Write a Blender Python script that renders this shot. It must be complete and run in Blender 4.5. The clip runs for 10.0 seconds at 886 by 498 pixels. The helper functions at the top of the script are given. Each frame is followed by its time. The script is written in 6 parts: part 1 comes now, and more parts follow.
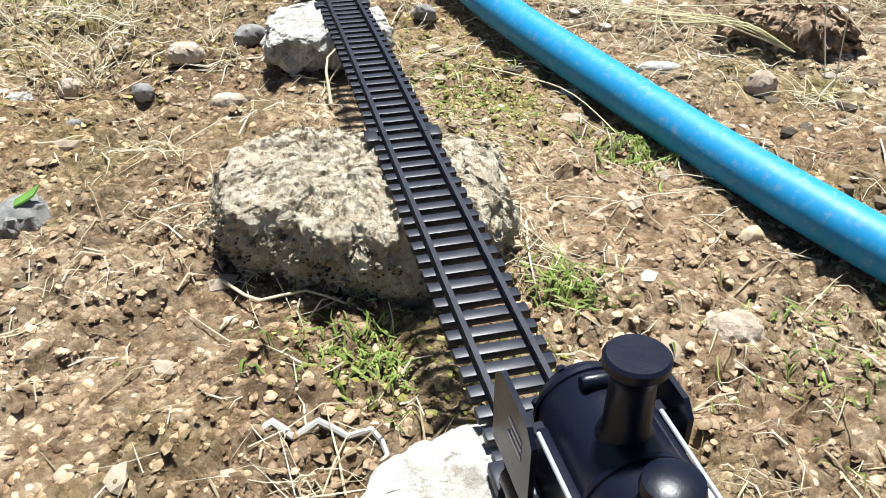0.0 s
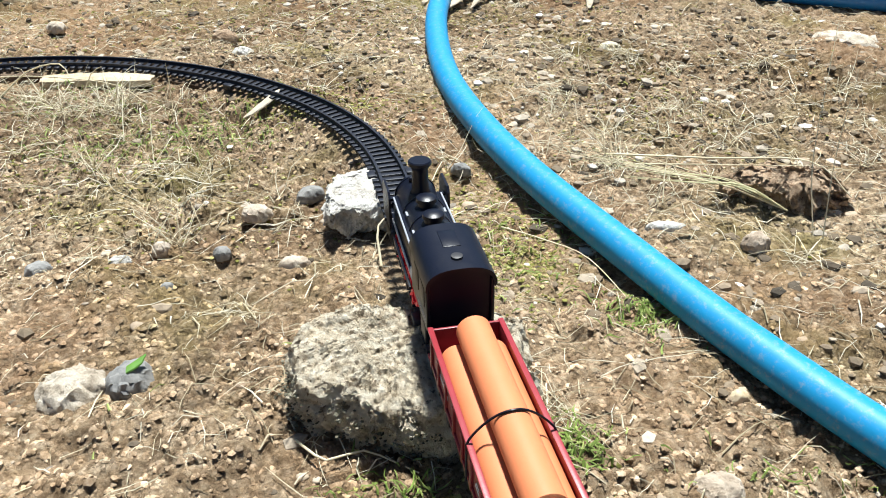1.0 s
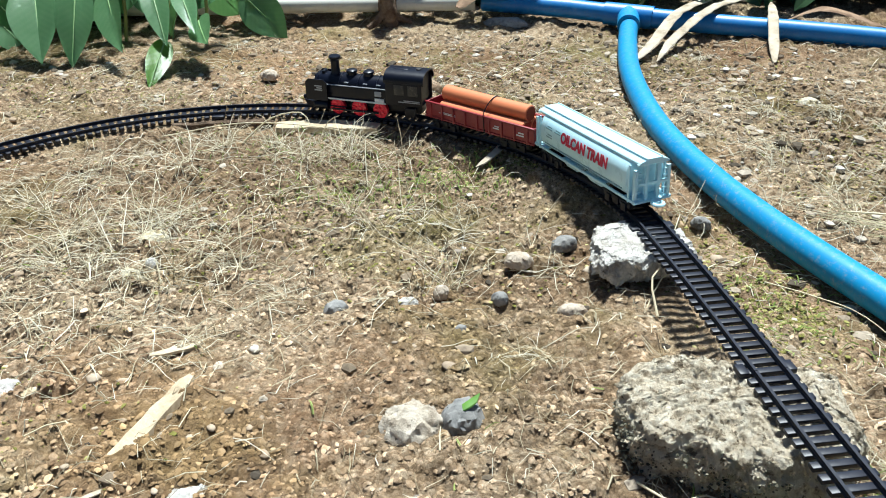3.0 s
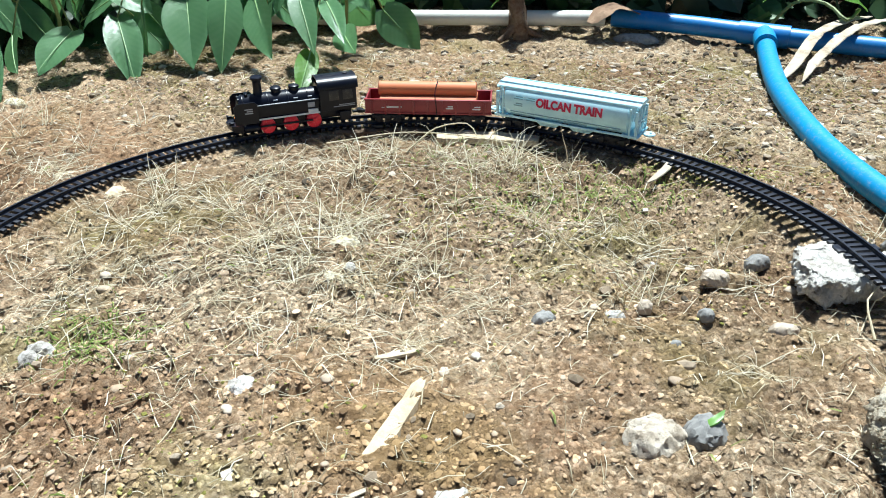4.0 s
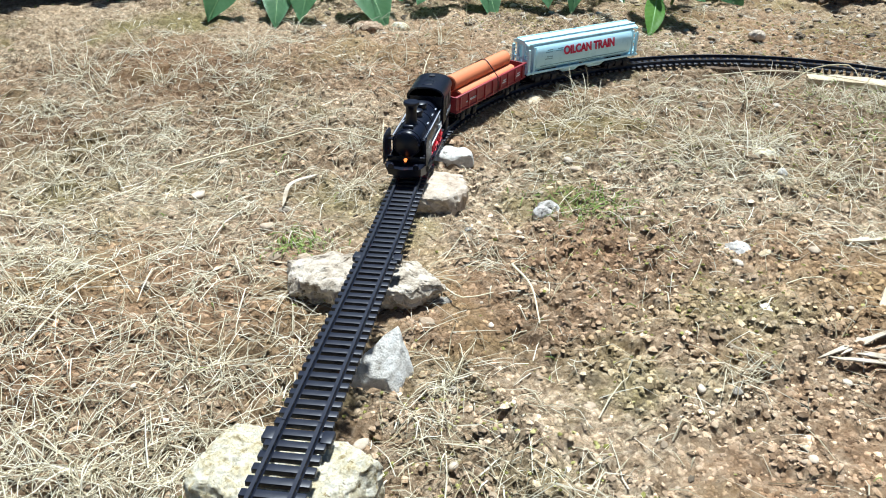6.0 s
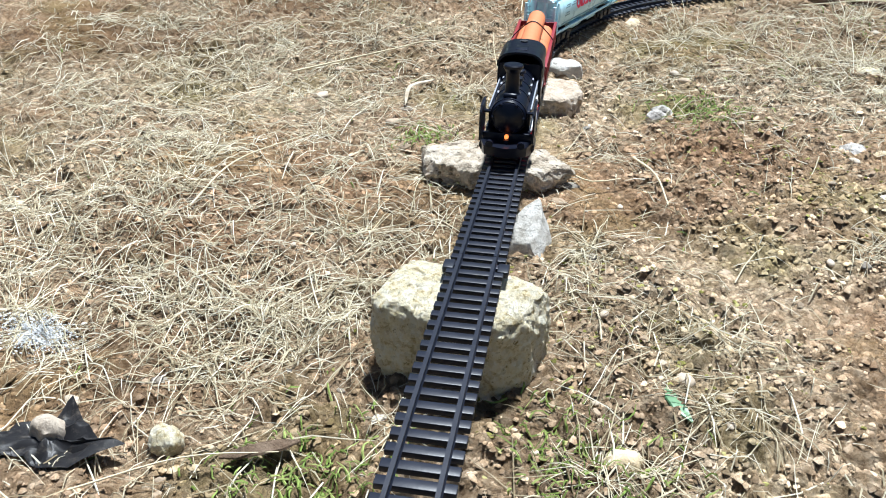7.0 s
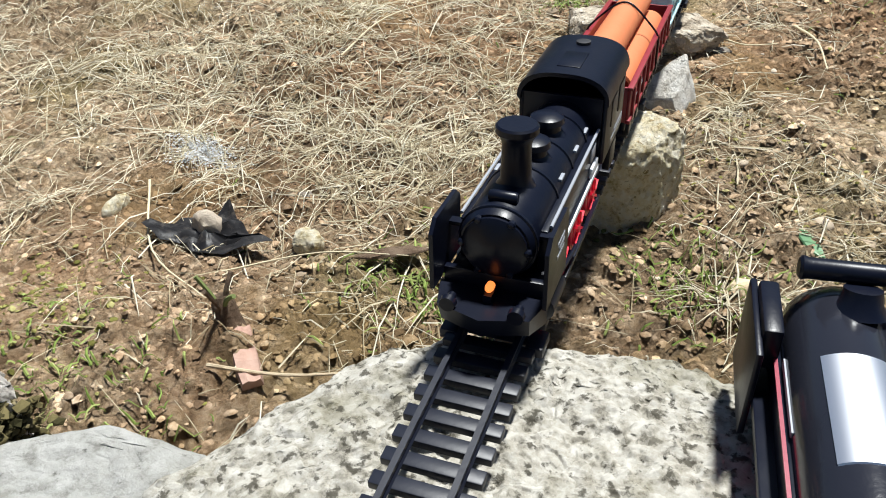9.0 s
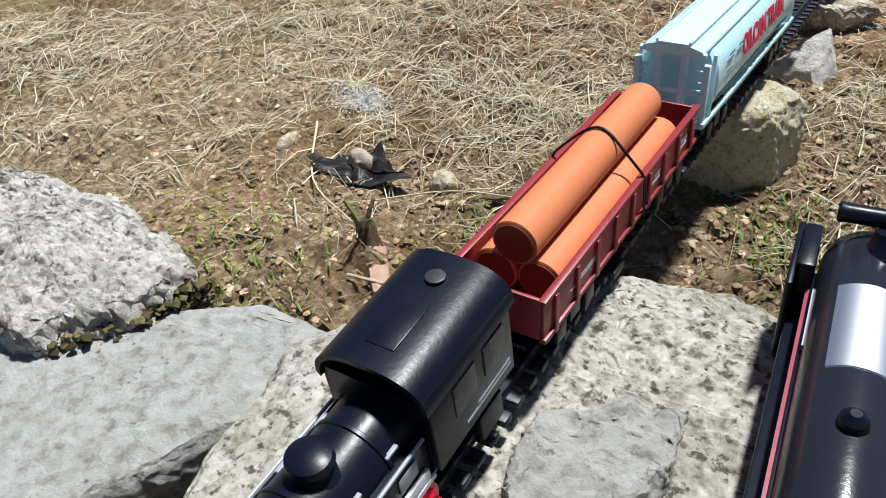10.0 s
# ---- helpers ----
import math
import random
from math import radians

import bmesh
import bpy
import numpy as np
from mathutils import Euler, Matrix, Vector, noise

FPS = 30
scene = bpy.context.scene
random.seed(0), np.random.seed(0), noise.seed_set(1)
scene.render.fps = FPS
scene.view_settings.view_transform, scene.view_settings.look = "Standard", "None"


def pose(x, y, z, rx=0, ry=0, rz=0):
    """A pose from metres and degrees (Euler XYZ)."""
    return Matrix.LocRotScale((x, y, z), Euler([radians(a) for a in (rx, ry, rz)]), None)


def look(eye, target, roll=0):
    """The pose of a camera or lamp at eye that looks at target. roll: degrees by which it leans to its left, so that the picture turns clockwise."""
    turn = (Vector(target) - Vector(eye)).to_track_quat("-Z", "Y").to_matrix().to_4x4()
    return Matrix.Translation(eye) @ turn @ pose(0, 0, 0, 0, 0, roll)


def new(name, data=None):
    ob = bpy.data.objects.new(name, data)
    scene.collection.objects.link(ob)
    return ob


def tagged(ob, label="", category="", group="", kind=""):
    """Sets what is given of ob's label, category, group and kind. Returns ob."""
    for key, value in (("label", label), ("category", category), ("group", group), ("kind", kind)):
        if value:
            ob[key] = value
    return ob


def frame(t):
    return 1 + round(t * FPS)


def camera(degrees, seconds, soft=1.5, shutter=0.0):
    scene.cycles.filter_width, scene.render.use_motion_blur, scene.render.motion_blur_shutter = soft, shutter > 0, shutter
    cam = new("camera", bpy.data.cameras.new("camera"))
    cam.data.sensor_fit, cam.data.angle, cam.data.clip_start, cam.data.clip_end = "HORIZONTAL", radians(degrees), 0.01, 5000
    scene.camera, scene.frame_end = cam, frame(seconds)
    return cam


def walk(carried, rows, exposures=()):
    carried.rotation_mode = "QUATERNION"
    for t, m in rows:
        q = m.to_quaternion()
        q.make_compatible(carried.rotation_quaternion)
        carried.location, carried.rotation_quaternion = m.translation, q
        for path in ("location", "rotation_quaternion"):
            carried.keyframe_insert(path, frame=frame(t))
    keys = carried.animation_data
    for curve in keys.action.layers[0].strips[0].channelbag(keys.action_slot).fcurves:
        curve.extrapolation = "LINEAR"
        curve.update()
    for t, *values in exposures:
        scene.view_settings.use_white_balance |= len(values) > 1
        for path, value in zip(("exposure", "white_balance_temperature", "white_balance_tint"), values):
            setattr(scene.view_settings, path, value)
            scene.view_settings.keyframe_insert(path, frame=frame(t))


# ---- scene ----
cam = camera(56.7, 10.0, soft=1.0)
METRES, EYE, TILT, LEAN, TURN = 0.84, 0.201, -37.99, -1.295, 0.0
ROWS = [
    (0.0, 0.0, 0.0, 0.0, 0.0, 0.0, -0.0),
    (0.5, 0.0049, -0.0325, 0.0437, 1.23, 2.7, -0.07),
    (1.0, 0.0012, -0.0823, 0.0535, 2.46, 4.53, -0.23),
    (1.5, -0.0099, -0.1093, 0.0443, 3.44, 5.22, -0.68),
    (2.0, -0.0423, -0.131, 0.0476, 4.58, 5.73, -1.17),
    (3.5, -0.2163, -0.1319, 0.0616, 7.87, 7.17, -3.51),
    (4.0, -0.2818, -0.1563, 0.0485, 9.19, 7.41, -4.83),
    (4.5, -0.3558, -0.1912, 0.031, 11.08, 7.3, -6.5),
    (5.0, -0.4202, -0.2372, 0.0085, 13.47, 6.85, -8.09),
    (5.5, -0.4705, -0.281, -0.0342, 15.53, 6.33, -10.01),
    (6.0, -0.5213, -0.3145, -0.0916, 17.34, 5.22, -11.71),
    (7.5, -0.5694, -0.3613, -0.2043, 20.59, 1.72, -14.0),
    (8.0, -0.5657, -0.3517, -0.2211, 22.14, 0.31, -14.49),
    (8.5, -0.5517, -0.3503, -0.225, 25.11, -1.66, -15.43),
    (9.0, -0.5394, -0.3608, -0.2315, 30.23, -4.55, -17.02),
    (9.5, -0.5061, -0.3749, -0.2349, 36.3, -7.74, -18.74),
    (10.0, -0.4863, -0.3902, -0.2345, 42.82, -10.54, -20.34),
]
walk(cam, [(t, pose(0, 0, EYE, TILT, LEAN, TURN) @ pose(METRES * x, METRES * y, METRES * z, 90 + pitch, roll, yaw)) for t, x, y, z, yaw, pitch, roll in ROWS],
     [(0.0, 1.22, 5900, 8), (0.5, 1.20, 5900, 7), (1.0, 1.10, 5850, 6), (1.5, 0.90, 5800, 6), (2.0, 0.86, 5720, 5), (3.5, 1.09, 5560, 3), (4.5, 1.19, 5480, 3), (5.5, 1.04, 5450, 5), (6.0, 1.02, 5440, 5), (7.5, 0.99, 5600, 8),
      (8.5, 0.74, 5920, 7), (9.0, 0.70, 5940, 8), (10.0, 0.47, 5820, 9)])

# ---- light ----
SUN_AZ, SUN_EL = radians(88), radians(69)      # azimuth from +x towards +y
world = bpy.data.worlds.new("world")
scene.world = world
world.use_nodes = True
_bg = world.node_tree.nodes["Background"]
_sky = world.node_tree.nodes.new("ShaderNodeTexSky")
_sky.sky_type, _sky.sun_disc = "NISHITA", False
_sky.sun_elevation, _sky.sun_rotation = SUN_EL, radians(90) - SUN_AZ
world.node_tree.links.new(_sky.outputs[0], _bg.inputs[0])
_bg.inputs[1].default_value = 0.031
_sun = bpy.data.lights.new("sun", "SUN")
_sun.energy, _sun.angle, _sun.color = 5.0, radians(5.0), (1.0, 0.95, 0.86)
sun = new("sun", _sun)
sun.matrix_world = look((math.cos(SUN_AZ) * math.cos(SUN_EL) * 5, math.sin(SUN_AZ) * math.cos(SUN_EL) * 5, math.sin(SUN_EL) * 5), (0, 0, 0))


# ---- materials ----
class Nodes:
    """A small builder of node materials."""
    def __init__(self, name, rough=0.6, metal=0.0, spec=0.5):
        self.mat = bpy.data.materials.new(name)
        self.mat.use_nodes = True
        self.t = self.mat.node_tree
        self.b = self.t.nodes["Principled BSDF"]
        self.b.inputs["Roughness"].default_value = rough
        self.b.inputs["Metallic"].default_value = metal
        self.b.inputs["Specular IOR Level"].default_value = spec
        self.geo = self.add("ShaderNodeNewGeometry")
        self.tc = self.add("ShaderNodeTexCoord")

    def add(self, kind, **kw):
        n = self.t.nodes.new(kind)
        for k, v in kw.items():
            n.inputs[k].default_value = v
        return n

    def link(self, a, b):
        self.t.links.new(a, b)

    def noise(self, scale, detail=4.0, rough=0.6, local=False):
        n = self.add("ShaderNodeTexNoise", Scale=scale, Detail=detail, Roughness=rough)
        self.link(self.tc.outputs["Object"] if local else self.geo.outputs["Position"], n.inputs["Vector"])
        return n.outputs["Fac"]

    def cells(self, scale, out="Color"):
        n = self.add("ShaderNodeTexVoronoi", Scale=scale)
        self.link(self.geo.outputs["Position"], n.inputs["Vector"])
        return n.outputs[out]

    def ramp(self, fac, *stops):
        n = self.t.nodes.new("ShaderNodeValToRGB")
        e = n.color_ramp.elements
        while len(e) < len(stops):
            e.new(0.5)
        for el, (p, c) in zip(e, stops):
            el.position, el.color = p, (*c, 1) if len(c) == 3 else c
        self.link(fac, n.inputs[0])
        return n.outputs[0]

    def mix(self, fac, a, b, mode="MIX"):
        n = self.t.nodes.new("ShaderNodeMix")
        n.data_type, n.blend_type = "RGBA", mode
        for v, i in ((fac, 0), (a, 6), (b, 7)):
            if isinstance(v, (int, float)):
                n.inputs[i].default_value = v
            elif isinstance(v, tuple):
                n.inputs[i].default_value = (*v, 1)
            else:
                self.link(v, n.inputs[i])
        return n.outputs[2]

    def color(self, c):
        if isinstance(c, tuple):
            self.b.inputs["Base Color"].default_value = (*c, 1)
        else:
            self.link(c, self.b.inputs["Base Color"])
        return self

    def bump(self, h, strength=0.5, dist=0.001):
        n = self.add("ShaderNodeBump", Strength=strength, Distance=dist)
        self.link(h, n.inputs["Height"])
        if self.b.inputs["Normal"].is_linked:
            self.link(self.b.inputs["Normal"].links[0].from_socket, n.inputs["Normal"])
        self.link(n.outputs[0], self.b.inputs["Normal"])
        return self

    def roughness(self, fac, lo, hi):
        n = self.add("ShaderNodeMapRange")
        n.inputs["To Min"].default_value, n.inputs["To Max"].default_value = lo, hi
        self.link(fac, n.inputs["Value"])
        self.link(n.outputs[0], self.b.inputs["Roughness"])
        return self


def soil_colour(m):
    big = m.ramp(m.noise(5.0, 6), (0.28, (0.30, 0.20, 0.12)), (0.48, (0.47, 0.36, 0.235)), (0.7, (0.60, 0.50, 0.365)))
    fine = m.ramp(m.noise(170, 9, 0.78), (0.38, (0.07, 0.047, 0.030)), (0.485, (0.47, 0.375, 0.26)), (0.61, (0.80, 0.73, 0.60)))
    c = m.mix(0.70, big, fine)
    grit = m.ramp(m.cells(330), (0.0, (0.22, 0.16, 0.10)), (0.55, (0.40, 0.30, 0.20)), (0.9, (0.66, 0.59, 0.47)))
    c = m.mix(0.3, c, grit)
    for scale, part_of in ((150, 0.42), (420, 0.45)):
        tone = m.ramp(m.cells(scale), (0.0, (0.28, 0.24, 0.20)), (0.35, (0.78, 0.74, 0.68)), (0.7, (1.15, 1.12, 1.08)), (1.0, (1.75, 1.72, 1.68)))
        c = m.mix(part_of, c, m.mix(1.0, c, tone, "MULTIPLY"))
    moss = m.ramp(m.noise(7.5, 6), (0.50, (0, 0, 0)), (0.66, (0.72, 0.72, 0.72)))
    c = m.mix(moss, c, m.mix(m.noise(260, 3), (0.15, 0.135, 0.04), (0.40, 0.36, 0.16)))
    red = m.ramp(m.noise(3.1, 3), (0.48, (0, 0, 0)), (0.62, (0.55, 0.55, 0.55)))
    c = m.mix(red, c, m.mix(m.noise(120, 6), (0.20, 0.105, 0.05), (0.45, 0.27, 0.15)))
    damp = m.ramp(m.noise(2.6, 5, 0.65), (0.40, (0.66, 0.58, 0.50)), (0.56, (1.02, 0.97, 0.90)))
    return m.mix(1.0, c, damp, "MULTIPLY")


def soil_material():
    m = Nodes("soil", 0.95, spec=0.15)
    c = soil_colour(m)
    vor = m.t.nodes.new("ShaderNodeTexVoronoi")
    vor.feature = "DISTANCE_TO_EDGE"
    vor.inputs["Scale"].default_value = 95
    wob = m.add("ShaderNodeVectorMath")
    wob.operation = "MULTIPLY_ADD"
    nz = m.add("ShaderNodeTexNoise", Scale=90.0, Detail=4.0)
    m.link(m.geo.outputs["Position"], nz.inputs["Vector"])
    m.link(nz.outputs["Color"], wob.inputs[0])
    wob.inputs[1].default_value = (0.012, 0.012, 0.012)
    m.link(m.geo.outputs["Position"], wob.inputs[2])
    m.link(wob.outputs[0], vor.inputs["Vector"])
    crack = m.ramp(vor.outputs["Distance"], (0.0, (1, 1, 1)), (0.10, (0, 0, 0)))
    where = m.ramp(m.noise(9, 4), (0.46, (0, 0, 0)), (0.60, (0.6, 0.6, 0.6)))
    crack_shade = m.mix(1.0, crack, where, "MULTIPLY")
    # shade inside the cracks, painted as dark brown lines
    c = m.mix(crack_shade, c, (0.045, 0.03, 0.02))
    m.color(c)
    m.bump(vor.outputs["Distance"], 0.7, 0.006).bump(m.noise(110, 9, 0.8), 1.0, 0.006).bump(m.noise(520, 5, 0.75), 1.0, 0.0018)
    return m.mat


def rock_material(name, dark, mid, light, scale=60.0, moss=0.0, rough_bump=1.0, pit=0.36):
    m = Nodes(name, 0.92, spec=0.2)
    c = m.ramp(m.noise(scale, 6, 0.66), (0.36, dark), (0.45, mid), (0.60, light))
    c = m.mix(0.35, c, m.ramp(m.cells(scale * 1.7), (0.1, tuple(0.55 * v for v in mid)), (0.5, mid), (0.9, light)))
    if moss:
        f = m.ramp(m.noise(34, 6), (0.5, (0, 0, 0)), (0.62, (moss, moss, moss)))
        c = m.mix(f, c, (0.12, 0.11, 0.045))
    pits = m.ramp(m.noise(scale * 1.3, 5, 0.6), (pit - 0.05, (0.9, 0.9, 0.9)), (pit + 0.03, (0, 0, 0)))
    c = m.mix(pits, c, tuple(0.6 * v for v in dark))
    m.color(c)
    m.bump(m.noise(scale * 1.6, 8, 0.75), 0.8 * rough_bump, 0.004).bump(m.noise(scale * 8, 4, 0.7), 0.6 * rough_bump, 0.001)
    return m.mat


def island_material(name, stops, rough=0.9, spec=0.2, grain=300):
    """Pieces of one mesh that differ from one another in colour."""
    m = Nodes(name, rough, spec=spec)
    c = m.ramp(m.geo.outputs["Random Per Island"], *stops)
    c = m.mix(0.5, c, m.ramp(m.noise(grain, 5, 0.7), (0.25, (0.35, 0.35, 0.35)), (0.75, (1.25, 1.25, 1.25))), "MULTIPLY")
    m.color(c)
    m.bump(m.noise(grain * 1.5, 4), 0.5, 0.0008)
    return m.mat


def crumb_material():
    """Crumbs of the same soil, each of its own tone."""
    m = Nodes("crumbs", 0.95, spec=0.12)
    tone = m.ramp(m.geo.outputs["Random Per Island"], (0.0, (0.30, 0.29, 0.29)), (0.45, (0.68, 0.68, 0.70)), (0.88, (1.00, 1.01, 1.05)), (0.96, (1.25, 1.28, 1.36)), (1.0, (1.65, 1.70, 1.80)))
    m.color(m.mix(1.0, soil_colour(m), tone, "MULTIPLY"))
    m.bump(m.noise(700, 4), 0.6, 0.0008)
    return m.mat


def plastic(name, col, rough=0.35, wear=0.08, spec=0.5, dust=0.0):
    m = Nodes(name, rough, spec=spec)
    c = m.mix(m.noise(90, 6, local=True), tuple(v * (1 - wear) for v in col), tuple(min(1, v * (1 + wear)) for v in col))
    if dust:
        c = m.mix(m.ramp(m.noise(230, 8, 0.8, local=True), (0.52, (0, 0, 0)), (0.78, (dust, dust, dust))), c, (0.38, 0.32, 0.25))
    m.color(c)
    m.roughness(m.noise(140, 5, local=True), rough * 0.75, min(1, rough * 1.3))
    m.bump(m.noise(700, 3, local=True), 0.15, 0.0003)
    return m.mat


def leaf_material(name, a, b, vein):
    m = Nodes(name, 0.34, spec=0.6)
    c = m.mix(m.noise(45, 4, local=True), a, b)
    # side veins run forward from the midrib
    sep, ab, sub, wave = m.add("ShaderNodeSeparateXYZ"), m.add("ShaderNodeMath"), m.add("ShaderNodeMath"), m.add("ShaderNodeMath")
    ab.operation, sub.operation, wave.operation = "ABSOLUTE", "SUBTRACT", "PINGPONG"
    m.link(m.tc.outputs["Object"], sep.inputs[0])
    m.link(sep.outputs[1], ab.inputs[0])
    m.link(sep.outputs[0], sub.inputs[0])
    m.link(ab.outputs[0], sub.inputs[1])
    m.link(sub.outputs[0], wave.inputs[0])
    wave.inputs[1].default_value = 0.0040
    ribs = m.ramp(wave.outputs[0], (0.0, (1, 1, 1)), (0.0007, (0, 0, 0)))
    c = m.mix(m.mix(1.0, ribs, (vein, vein, vein), "MULTIPLY"), c, (0.34, 0.50, 0.28))
    m.color(c)
    m.bump(ribs, 0.12, 0.0003).bump(m.noise(160, 3, local=True), 0.3, 0.001)
    tr = m.add("ShaderNodeBsdfTranslucent")
    m.link(m.mix(0.5, c, (0.22, 0.42, 0.06)), tr.inputs["Color"])
    mx = m.add("ShaderNodeMixShader", Fac=0.38)
    m.link(m.b.outputs[0], mx.inputs[1])
    m.link(tr.outputs[0], mx.inputs[2])
    m.link(mx.outputs[0], m.t.nodes["Material Output"].inputs["Surface"])
    return m.mat


SOIL = soil_material()
ROCK_TAN = rock_material("rock_tan", (0.24, 0.18, 0.11), (0.72, 0.60, 0.43), (0.86, 0.79, 0.64), 200, 0.08, 1.6, 0.40)
ROCK_WHITE = rock_material("rock_white", (0.30, 0.26, 0.20), (0.66, 0.62, 0.55), (0.80, 0.78, 0.73), 80, 0.0, 1.4, 0.36)
ROCK_CREAM = rock_material("rock_cream", (0.44, 0.31, 0.11), (0.84, 0.73, 0.47), (0.92, 0.87, 0.73), 230, 0.0, 1.3, 0.35)
ROCK_BROWN = rock_material("rock_brown", (0.24, 0.18, 0.125), (0.46, 0.375, 0.285), (0.60, 0.52, 0.42), 70, 0.0, 0.9, 0.33)
ROCK_GREY = rock_material("rock_grey", (0.17, 0.15, 0.125), (0.56, 0.52, 0.47), (0.82, 0.79, 0.75), 150, 0.25, 1.0, 0.38)
ROCK_DUST = rock_material("rock_dust", (0.20, 0.16, 0.115), (0.50, 0.42, 0.32), (0.70, 0.63, 0.52), 120, 0.0, 1.0, 0.36)
ROCK_SLAB = rock_material("rock_slab", (0.10, 0.09, 0.068), (0.34, 0.318, 0.265), (0.53, 0.51, 0.46), 210, 0.3, 0.5, 0.42)
ROCK_SLATE = rock_material("rock_slate", (0.09, 0.09, 0.09), (0.20, 0.198, 0.19), (0.31, 0.30, 0.28), 90, 0.0, 0.5, 0.25)
ROCK_PALE = rock_material("rock_pale", (0.21, 0.205, 0.18), (0.38, 0.375, 0.345), (0.47, 0.465, 0.44), 150, 0.10, 0.8, 0.33)
ROCK_OCHRE = rock_material("rock_ochre", (0.36, 0.26, 0.14), (0.58, 0.46, 0.29), (0.70, 0.60, 0.44), 70, 0.0, 0.5, 0.25)
CLOD = rock_material("clod", (0.22, 0.135, 0.08), (0.52, 0.36, 0.23), (0.66, 0.51, 0.36), 130, 0.0, 1.6, 0.38)
CRUMBS = crumb_material()
PEBBLES = island_material("pebbles", ((0.0, (0.20, 0.19, 0.17)), (0.2, (0.36, 0.27, 0.18)), (0.7, (0.46, 0.37, 0.27)), (0.95, (0.54, 0.46, 0.36)), (1.0, (0.74, 0.71, 0.65))), 0.9)
STALK = plastic("stalk", (0.62, 0.54, 0.36), 0.7, 0.2)
GREENSTALK = plastic("green_stalk", (0.52, 0.49, 0.28), 0.7, 0.2)
MOSS = island_material("moss", ((0.0, (0.09, 0.085, 0.022)), (0.4, (0.20, 0.19, 0.05)), (0.8, (0.34, 0.32, 0.11)), (1.0, (0.50, 0.45, 0.22))), 0.9, 0.1, 300)
DARKMOSS = island_material("dark_moss", ((0.0, (0.03, 0.028, 0.012)), (0.5, (0.08, 0.068, 0.03)), (0.85, (0.15, 0.125, 0.055)), (1.0, (0.30, 0.25, 0.15))), 0.9, 0.1, 300)
LICHEN = island_material("lichen", ((0.0, (0.05, 0.045, 0.03)), (0.5, (0.15, 0.14, 0.10)), (0.85, (0.24, 0.22, 0.16)), (1.0, (0.34, 0.31, 0.24))), 0.9, 0.1, 300)
RUBBLE = island_material("rubble", ((0.0, (0.06, 0.05, 0.038)), (0.3, (0.17, 0.132, 0.09)), (0.6, (0.27, 0.21, 0.145)), (0.85, (0.37, 0.31, 0.235)), (0.97, (0.50, 0.45, 0.37)), (1.0, (0.66, 0.62, 0.55))), 0.9, 0.15, 250)
STRAW = island_material("straw", ((0.0, (0.20, 0.15, 0.085)), (0.25, (0.46, 0.385, 0.245)), (0.6, (0.68, 0.61, 0.43)), (1.0, (0.86, 0.80, 0.64))), 0.75, 0.25, 120)
WEED = island_material("weed", ((0.0, (0.14, 0.19, 0.035)), (0.5, (0.25, 0.34, 0.08)), (1.0, (0.40, 0.45, 0.15))), 0.6, 0.3, 120)
# near-black greens: the shade behind the bed is put into the leaf colour
HEDGE_SHADED = island_material("hedge_leaf_shaded", ((0.0, (0.012, 0.03, 0.012)), (0.5, (0.03, 0.075, 0.025)), (1.0, (0.07, 0.14, 0.04))), 0.5, 0.4, 60)
LEAF = leaf_material("leaf_green", (0.13, 0.30, 0.14), (0.24, 0.43, 0.23), 0.16)
LEAF_LIGHT = leaf_material("leaf_light", (0.12, 0.29, 0.04), (0.24, 0.43, 0.08), 0.16)
VEIN = plastic("leaf_vein", (0.22, 0.36, 0.14), 0.5)
STEM = plastic("stem", (0.16, 0.20, 0.06), 0.6, 0.3)
DRYLEAF = rock_material("dry_leaf", (0.24, 0.19, 0.125), (0.41, 0.345, 0.255), (0.53, 0.465, 0.36), 50, 0.0, 0.4, 0.2)
DRYBROWN = rock_material("dry_brown_leaf", (0.09, 0.055, 0.035), (0.21, 0.135, 0.085), (0.33, 0.23, 0.15), 40, 0.0, 0.5, 0.25)
WOOD = rock_material("weathered_wood", (0.30, 0.23, 0.14), (0.48, 0.385, 0.255), (0.62, 0.52, 0.37), 45, 0.0, 0.8, 0.3)
BARK = rock_material("bark", (0.05, 0.035, 0.022), (0.15, 0.10, 0.065), (0.27, 0.20, 0.14), 60, 0.0, 1.4, 0.35)
HOSE = plastic("hose_blue", (0.018, 0.225, 0.46), 0.5, 0.16, 0.32, 0.6)
PIPE = plastic("pipe_blue", (0.02, 0.17, 0.46), 0.38, 0.12, 0.45, 0.25)
PIPE_WHITE = plastic("pipe_white", (0.58, 0.58, 0.52), 0.4, 0.1, 0.4, 0.45)
BLACK = plastic("black_plastic", (0.004, 0.0055, 0.013), 0.33, 0.2, 0.26, 0.003)
TRACKMAT = plastic("track_plastic", (0.009, 0.011, 0.020), 0.42, 0.25, 0.4, 0.02)
RED = plastic("red_plastic", (0.80, 0.016, 0.045), 0.32)
MAROON = plastic("maroon_plastic", (0.24, 0.022, 0.03), 0.38, 0.15, 0.5, 0.04)
LOGMAT = plastic("log_plastic", (0.58, 0.19, 0.08), 0.55, 0.10, 0.3, 0.05)
# log plastic darkened: the shade on the ends is in this colour
LOGEND_SHADED = plastic("log_end_shaded", (0.20, 0.040, 0.014), 0.6, 0.25, 0.3)
SKYBLUE = plastic("light_blue_plastic", (0.54, 0.79, 0.86), 0.28, 0.04)
SKYSHADE = plastic("grey_blue_print", (0.20, 0.36, 0.42), 0.4)
WHITE = plastic("white_print", (0.66, 0.68, 0.70), 0.45)
